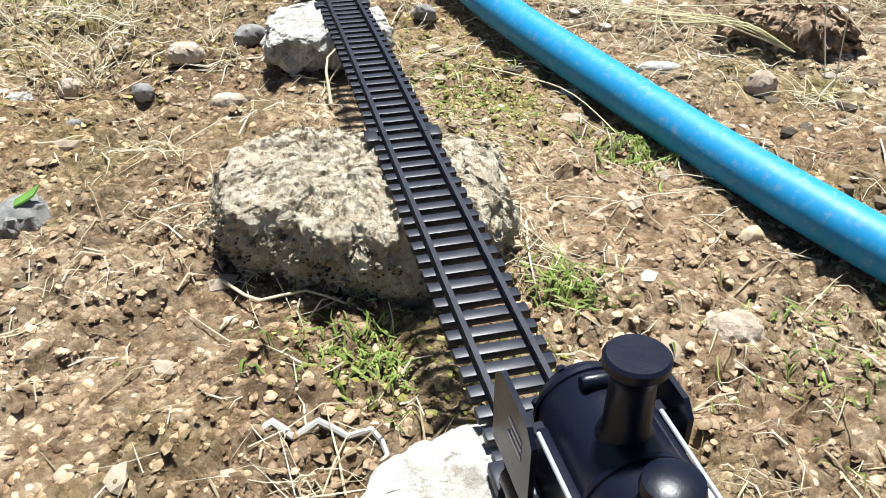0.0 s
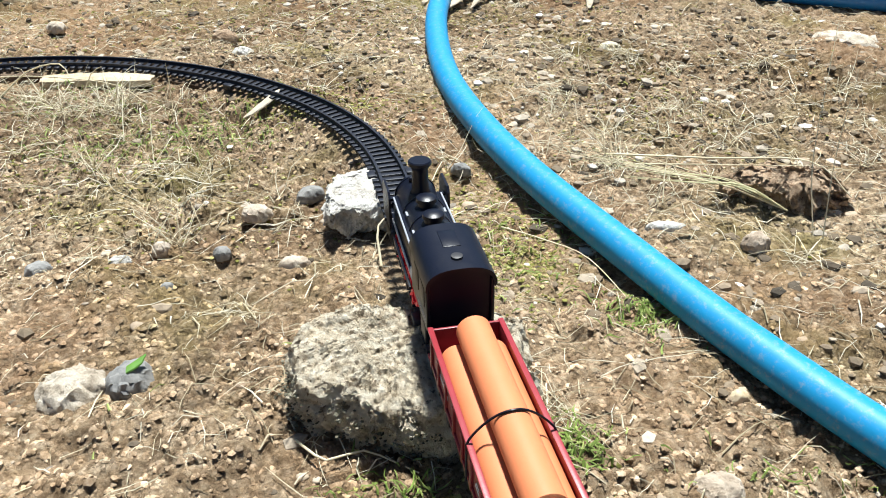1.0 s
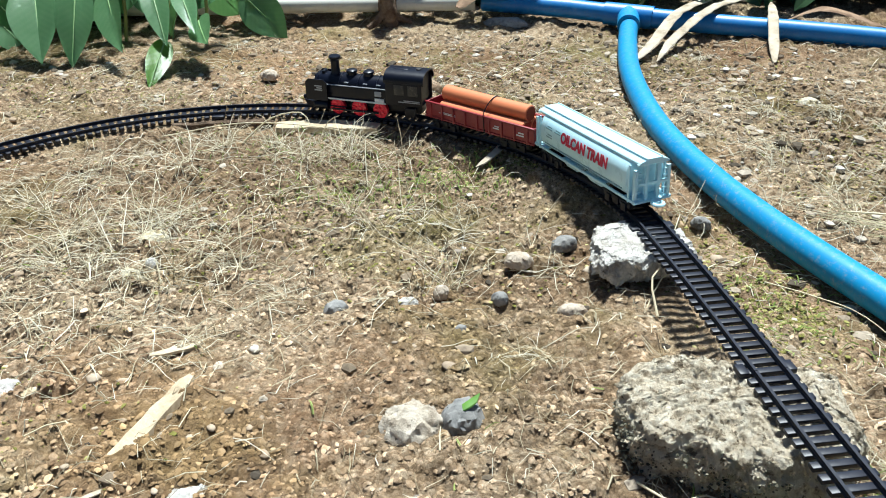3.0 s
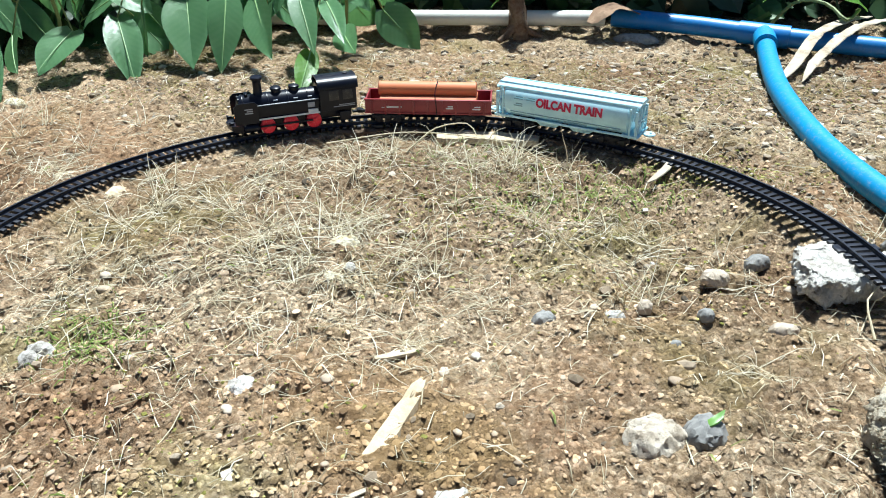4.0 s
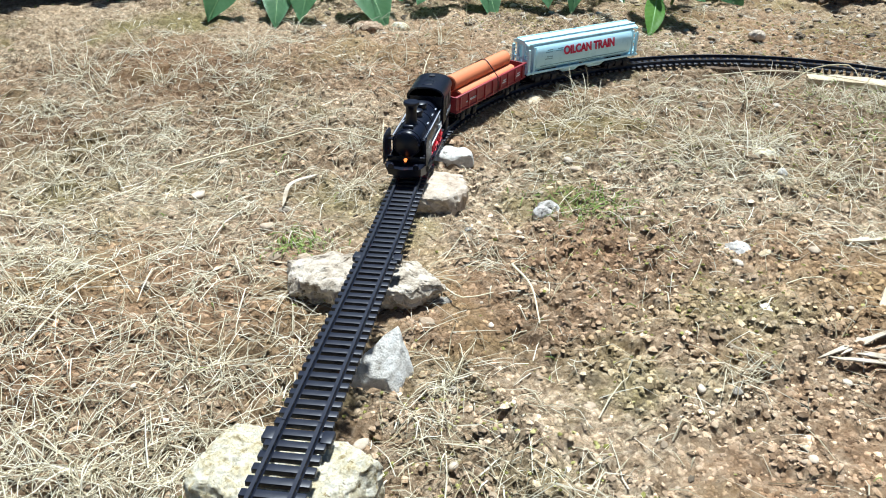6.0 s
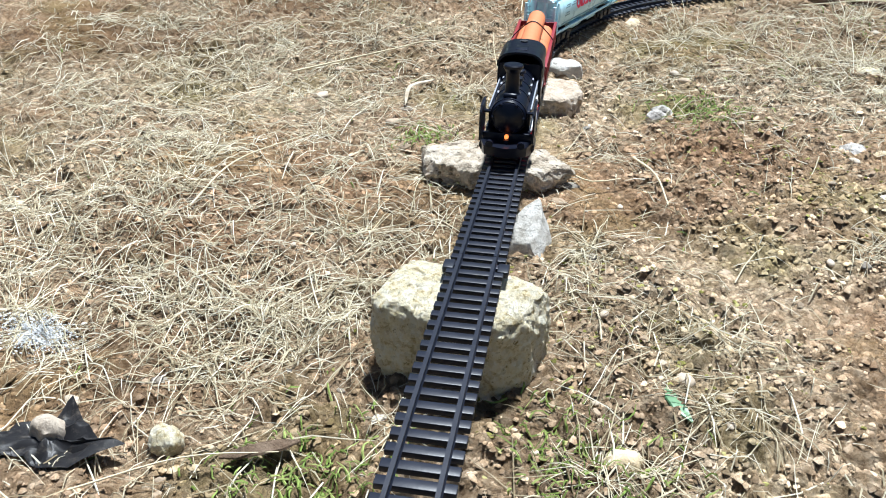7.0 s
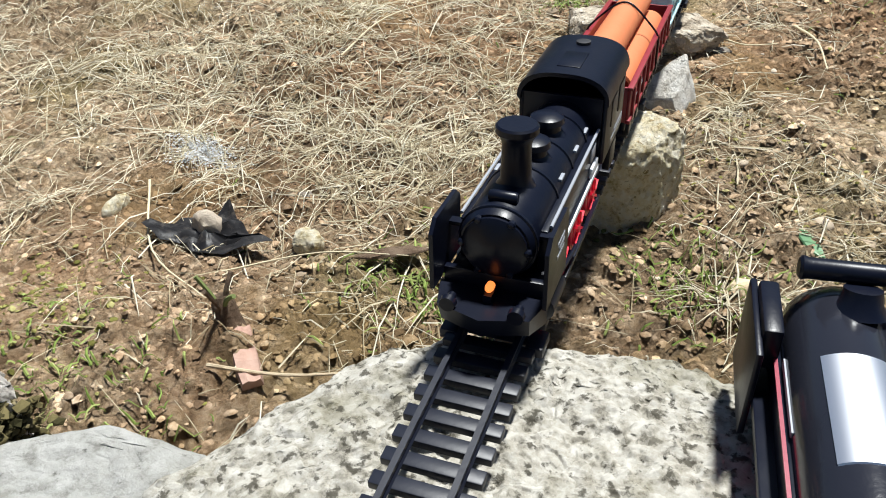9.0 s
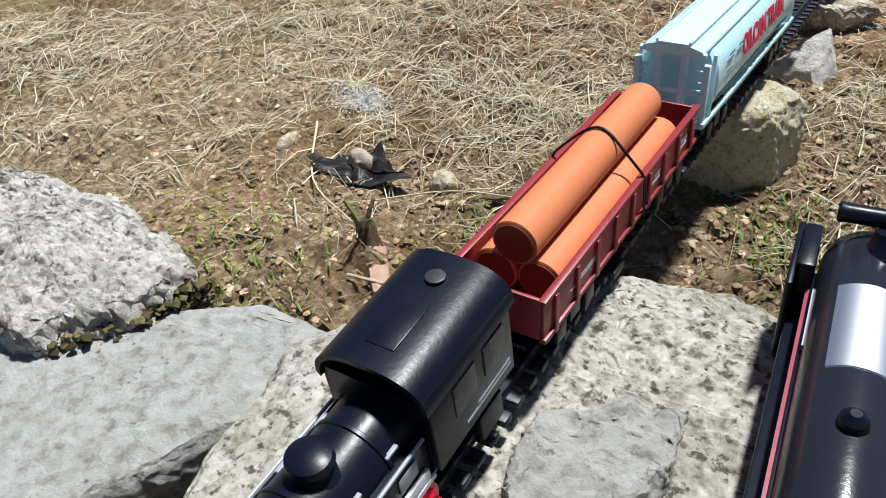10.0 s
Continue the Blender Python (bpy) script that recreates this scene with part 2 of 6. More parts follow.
SILVER = plastic("silver_print", (0.30, 0.32, 0.36), 0.45)
DARKRED = plastic("dark_red", (0.24, 0.010, 0.035), 0.4)
CRIMSON = plastic("crimson_print", (0.55, 0.012, 0.06), 0.45)
BLACKBAG = plastic("black_film", (0.030, 0.029, 0.031), 0.42, 0.3, 0.4, 0.45)
CLEARBAG = plastic("white_film", (0.40, 0.385, 0.35), 0.3, 0.1, 0.5, 0.2)
PINK = rock_material("pink_tile", (0.26, 0.15, 0.11), (0.41, 0.26, 0.20), (0.50, 0.35, 0.28), 60, 0.0, 0.5, 0.2)
ASH = rock_material("white_ash", (0.62, 0.61, 0.60), (0.76, 0.76, 0.75), (0.82, 0.82, 0.82), 120, 0.0, 1.0, 0.2)
_lamp = Nodes("lamp_glow", 0.4)
_lamp.color((0.9, 0.35, 0.1))
_lamp.b.inputs["Emission Color"].default_value = (1.0, 0.22, 0.04, 1)
_lamp.b.inputs["Emission Strength"].default_value = 1.0
GLOW = _lamp.mat


# ---- building helpers ----
def mesh_of(name, bm, mat, smooth=True):
    me = bpy.data.meshes.new(name)
    bmesh.ops.recalc_face_normals(bm, faces=bm.faces)
    bm.to_mesh(me)
    bm.free()
    for m in mat if isinstance(mat, (list, tuple)) else (mat,):
        me.materials.append(m)
    if smooth:
        me.shade_smooth()
        me.set_sharp_from_angle(angle=radians(38))
    return me


def part(name, bm, mat, parent=None, label="", smooth=True):
    ob = new(name, mesh_of(name, bm, mat, smooth))
    ob.parent = parent
    return tagged(ob, label)


def shared(name, me, parent, m):
    ob = new(name, me)
    ob.parent = parent
    ob.matrix_basis = m
    return ob


def box(x0, x1, y0, y1, z0, z1, bevel=0.0, bm=None):
    bm = bm or bmesh.new()
    made = bmesh.ops.create_cube(bm, size=1, matrix=Matrix.LocRotScale(((x0 + x1) / 2, (y0 + y1) / 2, (z0 + z1) / 2), None, (x1 - x0, y1 - y0, z1 - z0)))
    if bevel:
        edges = list({e for v in made["verts"] for e in v.link_edges})
        bmesh.ops.bevel(bm, geom=edges, offset=bevel, segments=2, affect="EDGES", profile=0.5)
    return bm


def tube(points, radii, seg=16, bm=None, cap=True):
    """A round body swept along points."""
    bm = bm or bmesh.new()
    pts = [Vector(p) for p in points]
    radii = radii if isinstance(radii, (list, tuple)) else [radii] * len(pts)
    rings = []
    up = None
    for i, p in enumerate(pts):
        d = (pts[min(i + 1, len(pts) - 1)] - pts[max(i - 1, 0)])
        d = d.normalized() if d.length > 1e-9 else Vector((0, 0, 1))
        if up is None:
            up = d.orthogonal().normalized()
        up = (up - d * up.dot(d)).normalized()
        side = d.cross(up)
        rings.append([bm.verts.new(p + (up * math.cos(a) + side * math.sin(a)) * radii[i]) for a in (2 * math.pi * k / seg for k in range(seg))])
    for r0, r1 in zip(rings, rings[1:]):
        for k in range(seg):
            bm.faces.new((r0[k], r0[(k + 1) % seg], r1[(k + 1) % seg], r1[k]))
    if cap:
        bm.faces.new(rings[0][::-1])
        bm.faces.new(rings[-1])
    return bm


def lathe(axis0, axis1, profile, seg=24, bm=None):
    """A turned body: profile of (fraction along the axis, radius)."""
    a, b = Vector(axis0), Vector(axis1)
    d = (b - a).normalized()
    up = d.orthogonal().normalized()
    side = d.cross(up)
    bm = bm or bmesh.new()
    rings = [[bm.verts.new(a.lerp(b, f) + (up * math.cos(2 * math.pi * k / seg) + side * math.sin(2 * math.pi * k / seg)) * max(r, 1e-5)) for k in range(seg)] for f, r in profile]
    for r0, r1 in zip(rings, rings[1:]):
        for k in range(seg):
            bm.faces.new((r0[k], r0[(k + 1) % seg], r1[(k + 1) % seg], r1[k]))
    bm.faces.new(rings[0][::-1])
    bm.faces.new(rings[-1])
    return bm


def extrude_profile(outline, x0, x1, bm=None):
    """A (y, z) outline drawn along x."""
    bm = bm or bmesh.new()
    a = [bm.verts.new((x0, y, z)) for y, z in outline]
    b = [bm.verts.new((x1, y, z)) for y, z in outline]
    n = len(a)
    for k in range(n):
        bm.faces.new((a[k], a[(k + 1) % n], b[(k + 1) % n], b[k]))
    bm.faces.new(a[::-1])
    bm.faces.new(b)
    return bm


def thing(name, m=None, label="", category="", group="", kind=""):
    ob = new(name)
    ob.empty_display_size = 0.02
    if m is not None:
        ob.matrix_basis = m
    return tagged(ob, label, category, group, kind)


def lettering(text, size, mat, parent, m, label, stretch=1.0):
    cu = bpy.data.curves.new("lettering", "FONT")
    cu.body, cu.size, cu.extrude, cu.align_x, cu.align_y, cu.offset = text, size, 0.00012, "CENTER", "CENTER", size * 0.05
    tmp = bpy.data.objects.new("lettering", cu)
    me = bpy.data.meshes.new_from_object(tmp)
    bpy.data.objects.remove(tmp)
    bpy.data.curves.remove(cu)
    me.transform(Matrix.Diagonal((stretch, 1, 1, 1)))
    me.materials.clear()
    me.materials.append(mat)
    ob = shared("lettering", me, parent, m)
    return tagged(ob, label)


def lattice(x, y, cell, seed):
    """Smooth random values on a lattice, for arrays x and y."""
    g = np.random.default_rng(seed).random((257, 257))
    u, v = np.asarray(x) / cell, np.asarray(y) / cell
    i, j = np.floor(u).astype(int), np.floor(v).astype(int)
    f, h = u - i, v - j
    f, h = f * f * (3 - 2 * f), h * h * (3 - 2 * h)
    i0, j0, i1, j1 = i % 256, j % 256, (i + 1) % 256, (j + 1) % 256
    return (g[i0, j0] * (1 - f) + g[i1, j0] * f) * (1 - h) + (g[i0, j1] * (1 - f) + g[i1, j1] * f) * h - 0.5


def plates(x, y, cell, seed):
    """Clay plates: each point's own plate value and its distance from the plate's edge."""
    g = np.random.default_rng(seed).random((3, 128, 128))
    u, v = x / cell, y / cell
    i, j = np.floor(u).astype(int), np.floor(v).astype(int)
    near, second, value = np.full(u.shape, 9.0), np.full(u.shape, 9.0), np.zeros(u.shape)
    for a in (-1, 0, 1):
        for b in (-1, 0, 1):
            p, q = (i + a) % 128, (j + b) % 128
            d = np.hypot(i + a + g[0, p, q] - u, j + b + g[1, p, q] - v)
            closer = d < near
            second = np.where(closer, near, np.minimum(second, d))
            value = np.where(closer, g[2, p, q], value)
            near = np.where(closer, d, near)
    return value - 0.5, second - near


def ground_z(x, y):
    x, y = np.asarray(x, float), np.asarray(y, float)
    near = np.clip(1.5 - np.hypot(x + 0.4, y - 0.4) / 2.0, 0, 1)
    z = 0.012 * lattice(x, y, 0.23, 1) + 0.006 * lattice(x, y, 0.07, 2) + 0.0045 * lattice(x, y, 0.024, 3)
    clod = np.abs(lattice(x + 0.013 * lattice(x, y, 0.03, 8), y + 0.013 * lattice(x, y, 0.03, 9), 0.021, 6))
    small = np.abs(lattice(x + 0.006 * lattice(x, y, 0.012, 10), y + 0.006 * lattice(x, y, 0.012, 11), 0.0105, 7))
    z = z + 0.0150 * (np.minimum(clod, 0.22) - 0.12) + 0.0120 * (np.minimum(small, 0.25) - 0.12) + 0.0026 * lattice(x, y, 0.0062, 5)
    wx, wy = x + 0.010 * lattice(x, y, 0.018, 14) + 0.006 * lattice(x, y, 0.008, 15), y + 0.010 * lattice(x, y, 0.018, 16) + 0.006 * lattice(x, y, 0.008, 17)
    clay = np.clip(2.2 * lattice(x, y, 0.16, 12) + 0.62, 0, 1)
    for cell, seed, lift, depth in ((0.021, 21, 0.0045, 0.0035), (0.0105, 22, 0.0034, 0.0022)):
        value, edge = plates(wx, wy, cell, seed)
        z = z + clay * (lift * value - depth * np.clip(1 - edge * 6, 0, 1))
    out = np.abs(np.hypot(x - CX, y - CY) - RAD)       # the soil banked up to the curve
    s = LEG + RAD * ((np.arctan2(y - CY, x - CX) - TURN_A) % (2 * math.pi))
    bank = np.interp(s, [k for k, _ in HEIGHTS], [min(0.0160, max(0.0, v - 0.0038)) for _, v in HEIGHTS]) * np.clip((1.66 - s) / 0.12, 0, 1) * np.clip((s - LEG) / 0.10, 0, 1)
    out = np.clip(out / 0.060, 0, 1)
    on_track = np.clip((np.abs(np.hypot(x - CX, y - CY) - RAD) - 0.010) / 0.012, 0.35, 1)
    return near * z * on_track + bank * (1 - out * out * (3 - 2 * out)) - 0.0005


# ---- ground ----
def build_ground():
    def axis(lo, hi, step, far):
        mid = np.arange(lo, hi, step)
        out = hi + step * np.cumsum(1.35 ** np.arange(1, 34))
        out = out[out < far]
        low = lo - step * np.cumsum(1.35 ** np.arange(1, 34))
        return np.concatenate([low[low > -far][::-1], mid, out, ])
    xs, ys = axis(-1.30, 0.44, 0.0032, 400.0), axis(-0.40, 1.12, 0.0032, 400.0)
    X, Y = np.meshgrid(xs, ys, indexing="ij")
    Z = ground_z(X, Y)
    co = np.stack([X, Y, Z], -1).reshape(-1, 3)
    nx, ny = len(xs), len(ys)
    idx = np.arange(nx * ny).reshape(nx, ny)
    quads = np.stack([idx[:-1, :-1], idx[1:, :-1], idx[1:, 1:], idx[:-1, 1:]], -1).reshape(-1, 4)
    me = bpy.data.meshes.new("ground")
    me.vertices.add(len(co))
    me.vertices.foreach_set("co", co.ravel())
    me.loops.add(quads.size)
    me.loops.foreach_set("vertex_index", quads.ravel().astype(np.int32))
    me.polygons.add(len(quads))
    me.polygons.foreach_set("loop_start", np.arange(0, quads.size, 4, dtype=np.int32))
    me.update(calc_edges=True)
    me.shade_smooth()
    me.materials.append(SOIL)
    tagged(new("ground", me), "dry brown clay soil with grit and patches of moss", "ground", kind="structure")



# ---- the track's line ----
CX, CY, RAD, TURN_A, LEG = -0.3589, 0.3601, 0.3177, 0.2446, 0.62
ARC = math.pi * RAD
HEIGHTS = ((-0.4, 0.066), (0.15, 0.060), (0.3, 0.046), (0.42, 0.0395), (0.54, 0.0345), (0.64, 0.026), (0.74, 0.0175), (0.86, 0.0105), (1.0, 0.0085), (1.3, 0.0085),
           (1.55, 0.0145), (1.7, 0.021), (1.82, 0.0325), (1.95, 0.0475), (2.1, 0.0635), (2.2, 0.0662), (2.3, 0.0612), (2.7, 0.052))


def track_height(s):
    h = 0
    for o in (-0.05, -0.025, 0, 0.025, 0.05):
        h += np.interp(s + o, [k for k, _ in HEIGHTS], [v for _, v in HEIGHTS])
    return float(h / 5)


def track_point(s):
    """A point of the track's middle line, on top of the ties."""
    c = Vector((CX, CY, 0))
    n, u = Vector((math.cos(TURN_A), math.sin(TURN_A), 0)), Vector((math.sin(TURN_A), -math.cos(TURN_A), 0))
    if s < LEG:
        p = c + n * RAD + u * (LEG - s)
    elif s < LEG + ARC:
        a = TURN_A + (s - LEG) / RAD
        p = c + Vector((math.cos(a), math.sin(a), 0)) * RAD
    else:
        p = c - n * RAD + u * (s - LEG - ARC)
    p.z = track_height(s)
    return p


def track_pose(s, half=0.004):
    """A frame on the track: x ahead, y to the left, z up."""
    a, b = track_point(s - half), track_point(s + half)
    x = (b - a).normalized()
    y = Vector((0, 0, 1)).cross(x).normalized()
    m = Matrix((x, y, x.cross(y))).transposed().to_4x4()
    m.translation = (a + b) / 2
    return m


build_ground()


# ---- track ----
TIE_STEP = 0.0074
TIE = mesh_of("tie", box(-0.0021, 0.0021, -0.0130, 0.0130, -0.0026, 0.0, 0.0004), TRACKMAT)
JOINER = mesh_of("joiner", box(-0.0042, 0.0042, -0.0026, 0.0026, -0.0028, 0.0006, 0.0006), TRACKMAT)


def rail(s0, s1, side, parent):
    bm = bmesh.new()
    outline = ((-0.0011, 0.0), (0.0011, 0.0), (0.0005, 0.0009), (0.0008, 0.0024), (0.0008, 0.0031), (-0.0008, 0.0031), (-0.0008, 0.0024), (-0.0005, 0.0009))
    n = max(2, round((s1 - s0) / 0.008))
    rings = []
    for k in range(n + 1):
        m = track_pose(s0 + (s1 - s0) * k / n)
        rings.append([bm.verts.new(m @ Vector((0, side * 0.0080 + y, z))) for y, z in outline])
    for a, b in zip(rings, rings[1:]):
        for k in range(8):
            bm.faces.new((a[k], a[(k + 1) % 8], b[(k + 1) % 8], b[k]))
    bm.faces.new(rings[0][::-1])
    bm.faces.new(rings[-1])
    part("rail", bm, TRACKMAT, parent)


def build_track():
    joints = (-0.24, -0.065, 0.11, 0.285, 0.455, 0.62, 0.8696, 1.1191, 1.3686, 1.6181, 1.77, 1.945, 2.125, 2.30, 2.475)
    for a, b in zip(joints, joints[1:]):
        curved = a > 0.6 and b < 1.63
        sec = thing("track_section", None, "curved black plastic toy track section on soil" if curved else "straight black plastic toy track section propped on stones", "toy track", "sections of the toy railway")
        for side in (-1, 1):
            rail(a + 0.0002, b - 0.0002, side, sec)
        n = round((b - a) / TIE_STEP)
        for k in range(n):
            shared("tie", TIE, sec, track_pose(a + (b - a) * (k + 0.5) / n))
        for side in (-1, 1):
            shared("joiner", JOINER, sec, track_pose(a + 0.0055) @ pose(0, side * 0.0125, 0))


build_track()


# ---- trains ----
def wheel_mesh(r, mat_in, name="wheel", w=0.0028):
    bm = lathe((0, -w / 2, 0), (0, w / 2, 0), ((0, r * 0.98), (0.35, r), (0.75, r), (0.8, r * 0.9), (0.82, r * 0.82), (0.86, r * 0.8), (0.87, r * 0.35), (1.0, r * 0.28)), 20)
    for k in range(6):
        a = k * math.pi / 3
        c, s = math.cos(a), math.sin(a)
        m = Matrix.Translation((c * r * 0.55, w * 0.42, s * r * 0.55)) @ Matrix.Rotation(-a, 4, "Y") @ Matrix.Diagonal((r * 0.55, w * 0.22, r * 0.12, 1))
        bmesh.ops.create_cube(bm, size=1, matrix=m)
    return mesh_of(name, bm, mat_in)


WHEEL_RED = wheel_mesh(0.0076, RED, w=0.0062)
WHEEL_SMALL = wheel_mesh(0.0042, BLACK)
MOVING_WHEELS, MOVING_RODS = [], []


def bars(parent, rows, x0, x1, z0, z1, side_y, mat, label):
    """Rows of small print that cannot be read, as plain bars on a side."""
    for k in range(rows):
        z = z0 + (z1 - z0) * k / rows
        y0, y1 = sorted((side_y, side_y + math.copysign(0.00012, side_y)))
        part("print_bar", box(x0, x1 - (x1 - x0) * 0.25 * (k % 2), y0, y1, z, z + (z1 - z0) / rows * 0.55), mat, parent, label)


def bogie(parent, x):
    bg = part("bogie", box(x - 0.0150, x + 0.0150, -0.0120, 0.0120, 0.0085, 0.0118, 0.0006), BLACK, parent)
    for y in (-1, 1):
        fr = box(x - 0.0165, x + 0.0165, min(y * 0.0118, y * 0.0140), max(y * 0.0118, y * 0.0140), 0.0068, 0.0110, 0.0005)
        for dx in (-0.0098, 0.0098):
            box(x + dx - 0.0030, x + dx + 0.0030, min(y * 0.0124, y * 0.0153), max(y * 0.0124, y * 0.0153), 0.0036, 0.0098, 0.0004, fr)
        box(x - 0.0034, x + 0.0034, min(y * 0.0122, y * 0.0150), max(y * 0.0122, y * 0.0150), 0.0052, 0.0112, 0.0004, fr)
        part("bogie_frame", fr, BLACK, bg)
        for dx in (-0.0098, 0.0098):
            shared("wheel", WHEEL_SMALL, bg, pose(x + dx, y * 0.0080, 0.0031 + 0.0042, 0, 0, 0 if y > 0 else 180))


def coupler(parent, x, d, mat, ring=False):
    z = 0.0052 if ring else 0.0
    bm = box(min(x, x + d * 0.006), max(x, x + d * 0.006), -0.0018, 0.0018, 0.0085 + z, 0.0105 + z, 0.0003)
    if ring:
        n = 20
        pts = [(x + d * 0.0060 + 0.0040 * math.cos(2 * math.pi * k / n), 0.0040 * math.sin(2 * math.pi * k / n), 0.0146) for k in range(n + 1)]
        tube(pts, 0.0014, 8, bm)
    else:
        box(min(x + d * 0.005, x + d * 0.009), max(x + d * 0.005, x + d * 0.009), -0.0028, 0.0028, 0.0080, 0.0118, 0.0004, bm)
    part("coupler", bm, mat, parent)


def build_loco():
    lo = thing("toy_locomotive", None, "black plastic toy steam locomotive with red wheels running on the track", "toy locomotive")
    part("chassis", box(-0.058, 0.050, -0.0062, 0.0062, 0.0085, 0.0170, 0.0006), BLACK, lo)
    part("running_board", box(-0.060, 0.0505, -0.0134, 0.0134, 0.0178, 0.0192, 0.0004), BLACK, lo)
    for y in (-1, 1):
        part("white_line", box(-0.024, 0.0440, min(y * 0.0134, y * 0.0140), max(y * 0.0134, y * 0.0140), 0.0177, 0.0193), WHITE, lo, "thin white line")
        part("side_panel", box(-0.0245, 0.0450, min(y * 0.0098, y * 0.0126), max(y * 0.0098, y * 0.0126), 0.0189, 0.0318, 0.0006), BLACK, lo)
        part("handrail", tube([(-0.0235, y * 0.0128, 0.0322), (0.0430, y * 0.0128, 0.0322)], 0.0005, 8), SILVER, lo, "thin white handrail")
        part("number_box", box(-0.0195, -0.0125, min(y * 0.0126, y * 0.0131), max(y * 0.0126, y * 0.0131), 0.0245, 0.0295, 0.0002), SILVER, lo, "small grey framed plate")
        part("toolbox", box(-0.0225, -0.0125, min(y * 0.0126, y * 0.0138), max(y * 0.0126, y * 0.0138), 0.0190, 0.0228, 0.0003), WHITE, lo, "small white box")
        # smoke deflector with a cut corner
        bm = bmesh.new()
        out = ((0.0370, 0.0165), (0.0600, 0.0165), (0.0600, 0.0340), (0.0565, 0.0375), (0.0400, 0.0375), (0.0370, 0.0345))
        a = [bm.verts.new((x, y * 0.0152, z)) for x, z in out]
        b = [bm.verts.new((x, y * 0.0164, z)) for x, z in out]
        for k in range(6):
            bm.faces.new((a[k], a[(k + 1) % 6], b[(k + 1) % 6], b[k]))
        bm.faces.new(a), bm.faces.new(b)
        d = part("smoke_deflector", bm, BLACK, lo)
        bars(d, 3, 0.0420, 0.0500, 0.0265, 0.0325, y * 0.0164, SILVER, "pale printed bar")
        part("strut", box(0.044, 0.047, min(y * 0.0105, y * 0.0154), max(y * 0.0105, y * 0.0154), 0.0300, 0.0312), BLACK, lo)
        part("cylinder", lathe((0.0370, y * 0.0128, 0.0110), (0.0530, y * 0.0128, 0.0110), ((0, 0.0030), (0.05, 0.0042), (0.95, 0.0042), (1, 0.0030)), 16), BLACK, lo)
        part("footstep", box(-0.055, -0.044, min(y * 0.0120, y * 0.0146), max(y * 0.0120, y * 0.0146), 0.0070, 0.0165, 0.0004), BLACK, lo)
    b = lathe((-0.0260, 0, 0.0295), (0.0530, 0, 0.0295), ((0, 0.0108), (0.97, 0.0108), (1, 0.0098)), 36)
    part("boiler", b, BLACK, lo)
    for x in (-0.014, 0.006, 0.0255, 0.0500):
        part("boiler_band", lathe((x - 0.0008, 0, 0.0295), (x + 0.0008, 0, 0.0295), ((0, 0.0108), (0.2, 0.01125), (0.8, 0.01125), (1, 0.0108)), 36), BLACK, lo)
    for k, x in enumerate((-0.018, -0.004, 0.016)):
        for y in (-1, 1):
            part("boiler_fitting", box(x, x + 0.0045, min(y * 0.0092, y * 0.0104), max(y * 0.0092, y * 0.0104), 0.0342, 0.0352, 0.0003), SILVER, lo, "small pale fitting")
    door = part("smokebox_door", lathe((0.0530, 0, 0.0295), (0.0562, 0, 0.0295), ((0, 0.0092), (0.3, 0.0092), (0.6, 0.0075), (0.9, 0.003), (1, 0.0022)), 28), BLACK, lo)
    for k in range(6):
        a = k * math.pi / 3
        part("bolt", lathe((0.0530, math.cos(a) * 0.0092, 0.0295 + math.sin(a) * 0.0092), (0.0548, math.cos(a) * 0.0092, 0.0295 + math.sin(a) * 0.0092), ((0, 0.0011), (0.7, 0.0011), (1, 0.0006)), 8), BLACK, door)
    part("chimney", lathe((0.0335, 0, 0.0385), (0.0335, 0, 0.0572), ((0, 0.0058), (0.12, 0.0044), (0.7, 0.0041), (0.80, 0.0048), (0.88, 0.0060), (0.97, 0.0060), (1.0, 0.0054)), 28), BLACK, lo)
    for x in (0.0160, -0.0020):
        part("dome", lathe((x, 0, 0.0385), (x, 0, 0.0455), ((0, 0.0062), (0.25, 0.0046), (0.55, 0.0046), (0.6, 0.0056), (0.85, 0.0052), (1, 0.0030)), 24), BLACK, lo)
    part("valve", lathe((0.0455, -0.004, 0.0408), (0.0455, 0.004, 0.0408), ((0, 0.0014), (0.1, 0.0018), (0.9, 0.0018), (1, 0.0014)), 12), BLACK, lo)
    # cab
    cab = thing("cab")
    cab.parent = lo
    for y in (-1, 1):
        bm = box(-0.0620, -0.0250, min(y * 0.0134, y * 0.0150), max(y * 0.0134, y * 0.0150), 0.0188, 0.0425, 0.0004)
        part("cab_side", bm, BLACK, cab)
        for x in (-0.0530, -0.0390):
            fr = box(x - 0.0050, x + 0.0050, min(y * 0.0149, y * 0.0154), max(y * 0.0149, y * 0.0154), 0.0290, 0.0388, 0.0002)
            part("cab_window", fr, BLACKBAG, cab, "dark moulded cab window")
        bars(cab, 2, -0.0600, -0.0380, 0.0220, 0.0250, y * 0.0150, SILVER, "pale printed bar")
    part("cab_front", box(-0.0262, -0.0246, -0.0134, 0.0134, 0.0188, 0.0425), BLACK, cab)
    part("cab_back", box(-0.0600, -0.0585, -0.0134, 0.0134, 0.0188, 0.0470), BLACK, cab)
    arc = [(0.0156 * math.copysign(abs(math.sin(a)) ** 0.75, math.sin(a)), 0.0405 + 0.0100 * math.cos(a) ** 0.8) for a in (radians(-89 + 178 * k / 20) for k in range(21))]
    inner = [(y * 0.93, z - 0.0014) for y, z in reversed(arc)]
    part("cab_roof", extrude_profile(arc + inner, -0.0640, -0.0235), BLACK, cab)
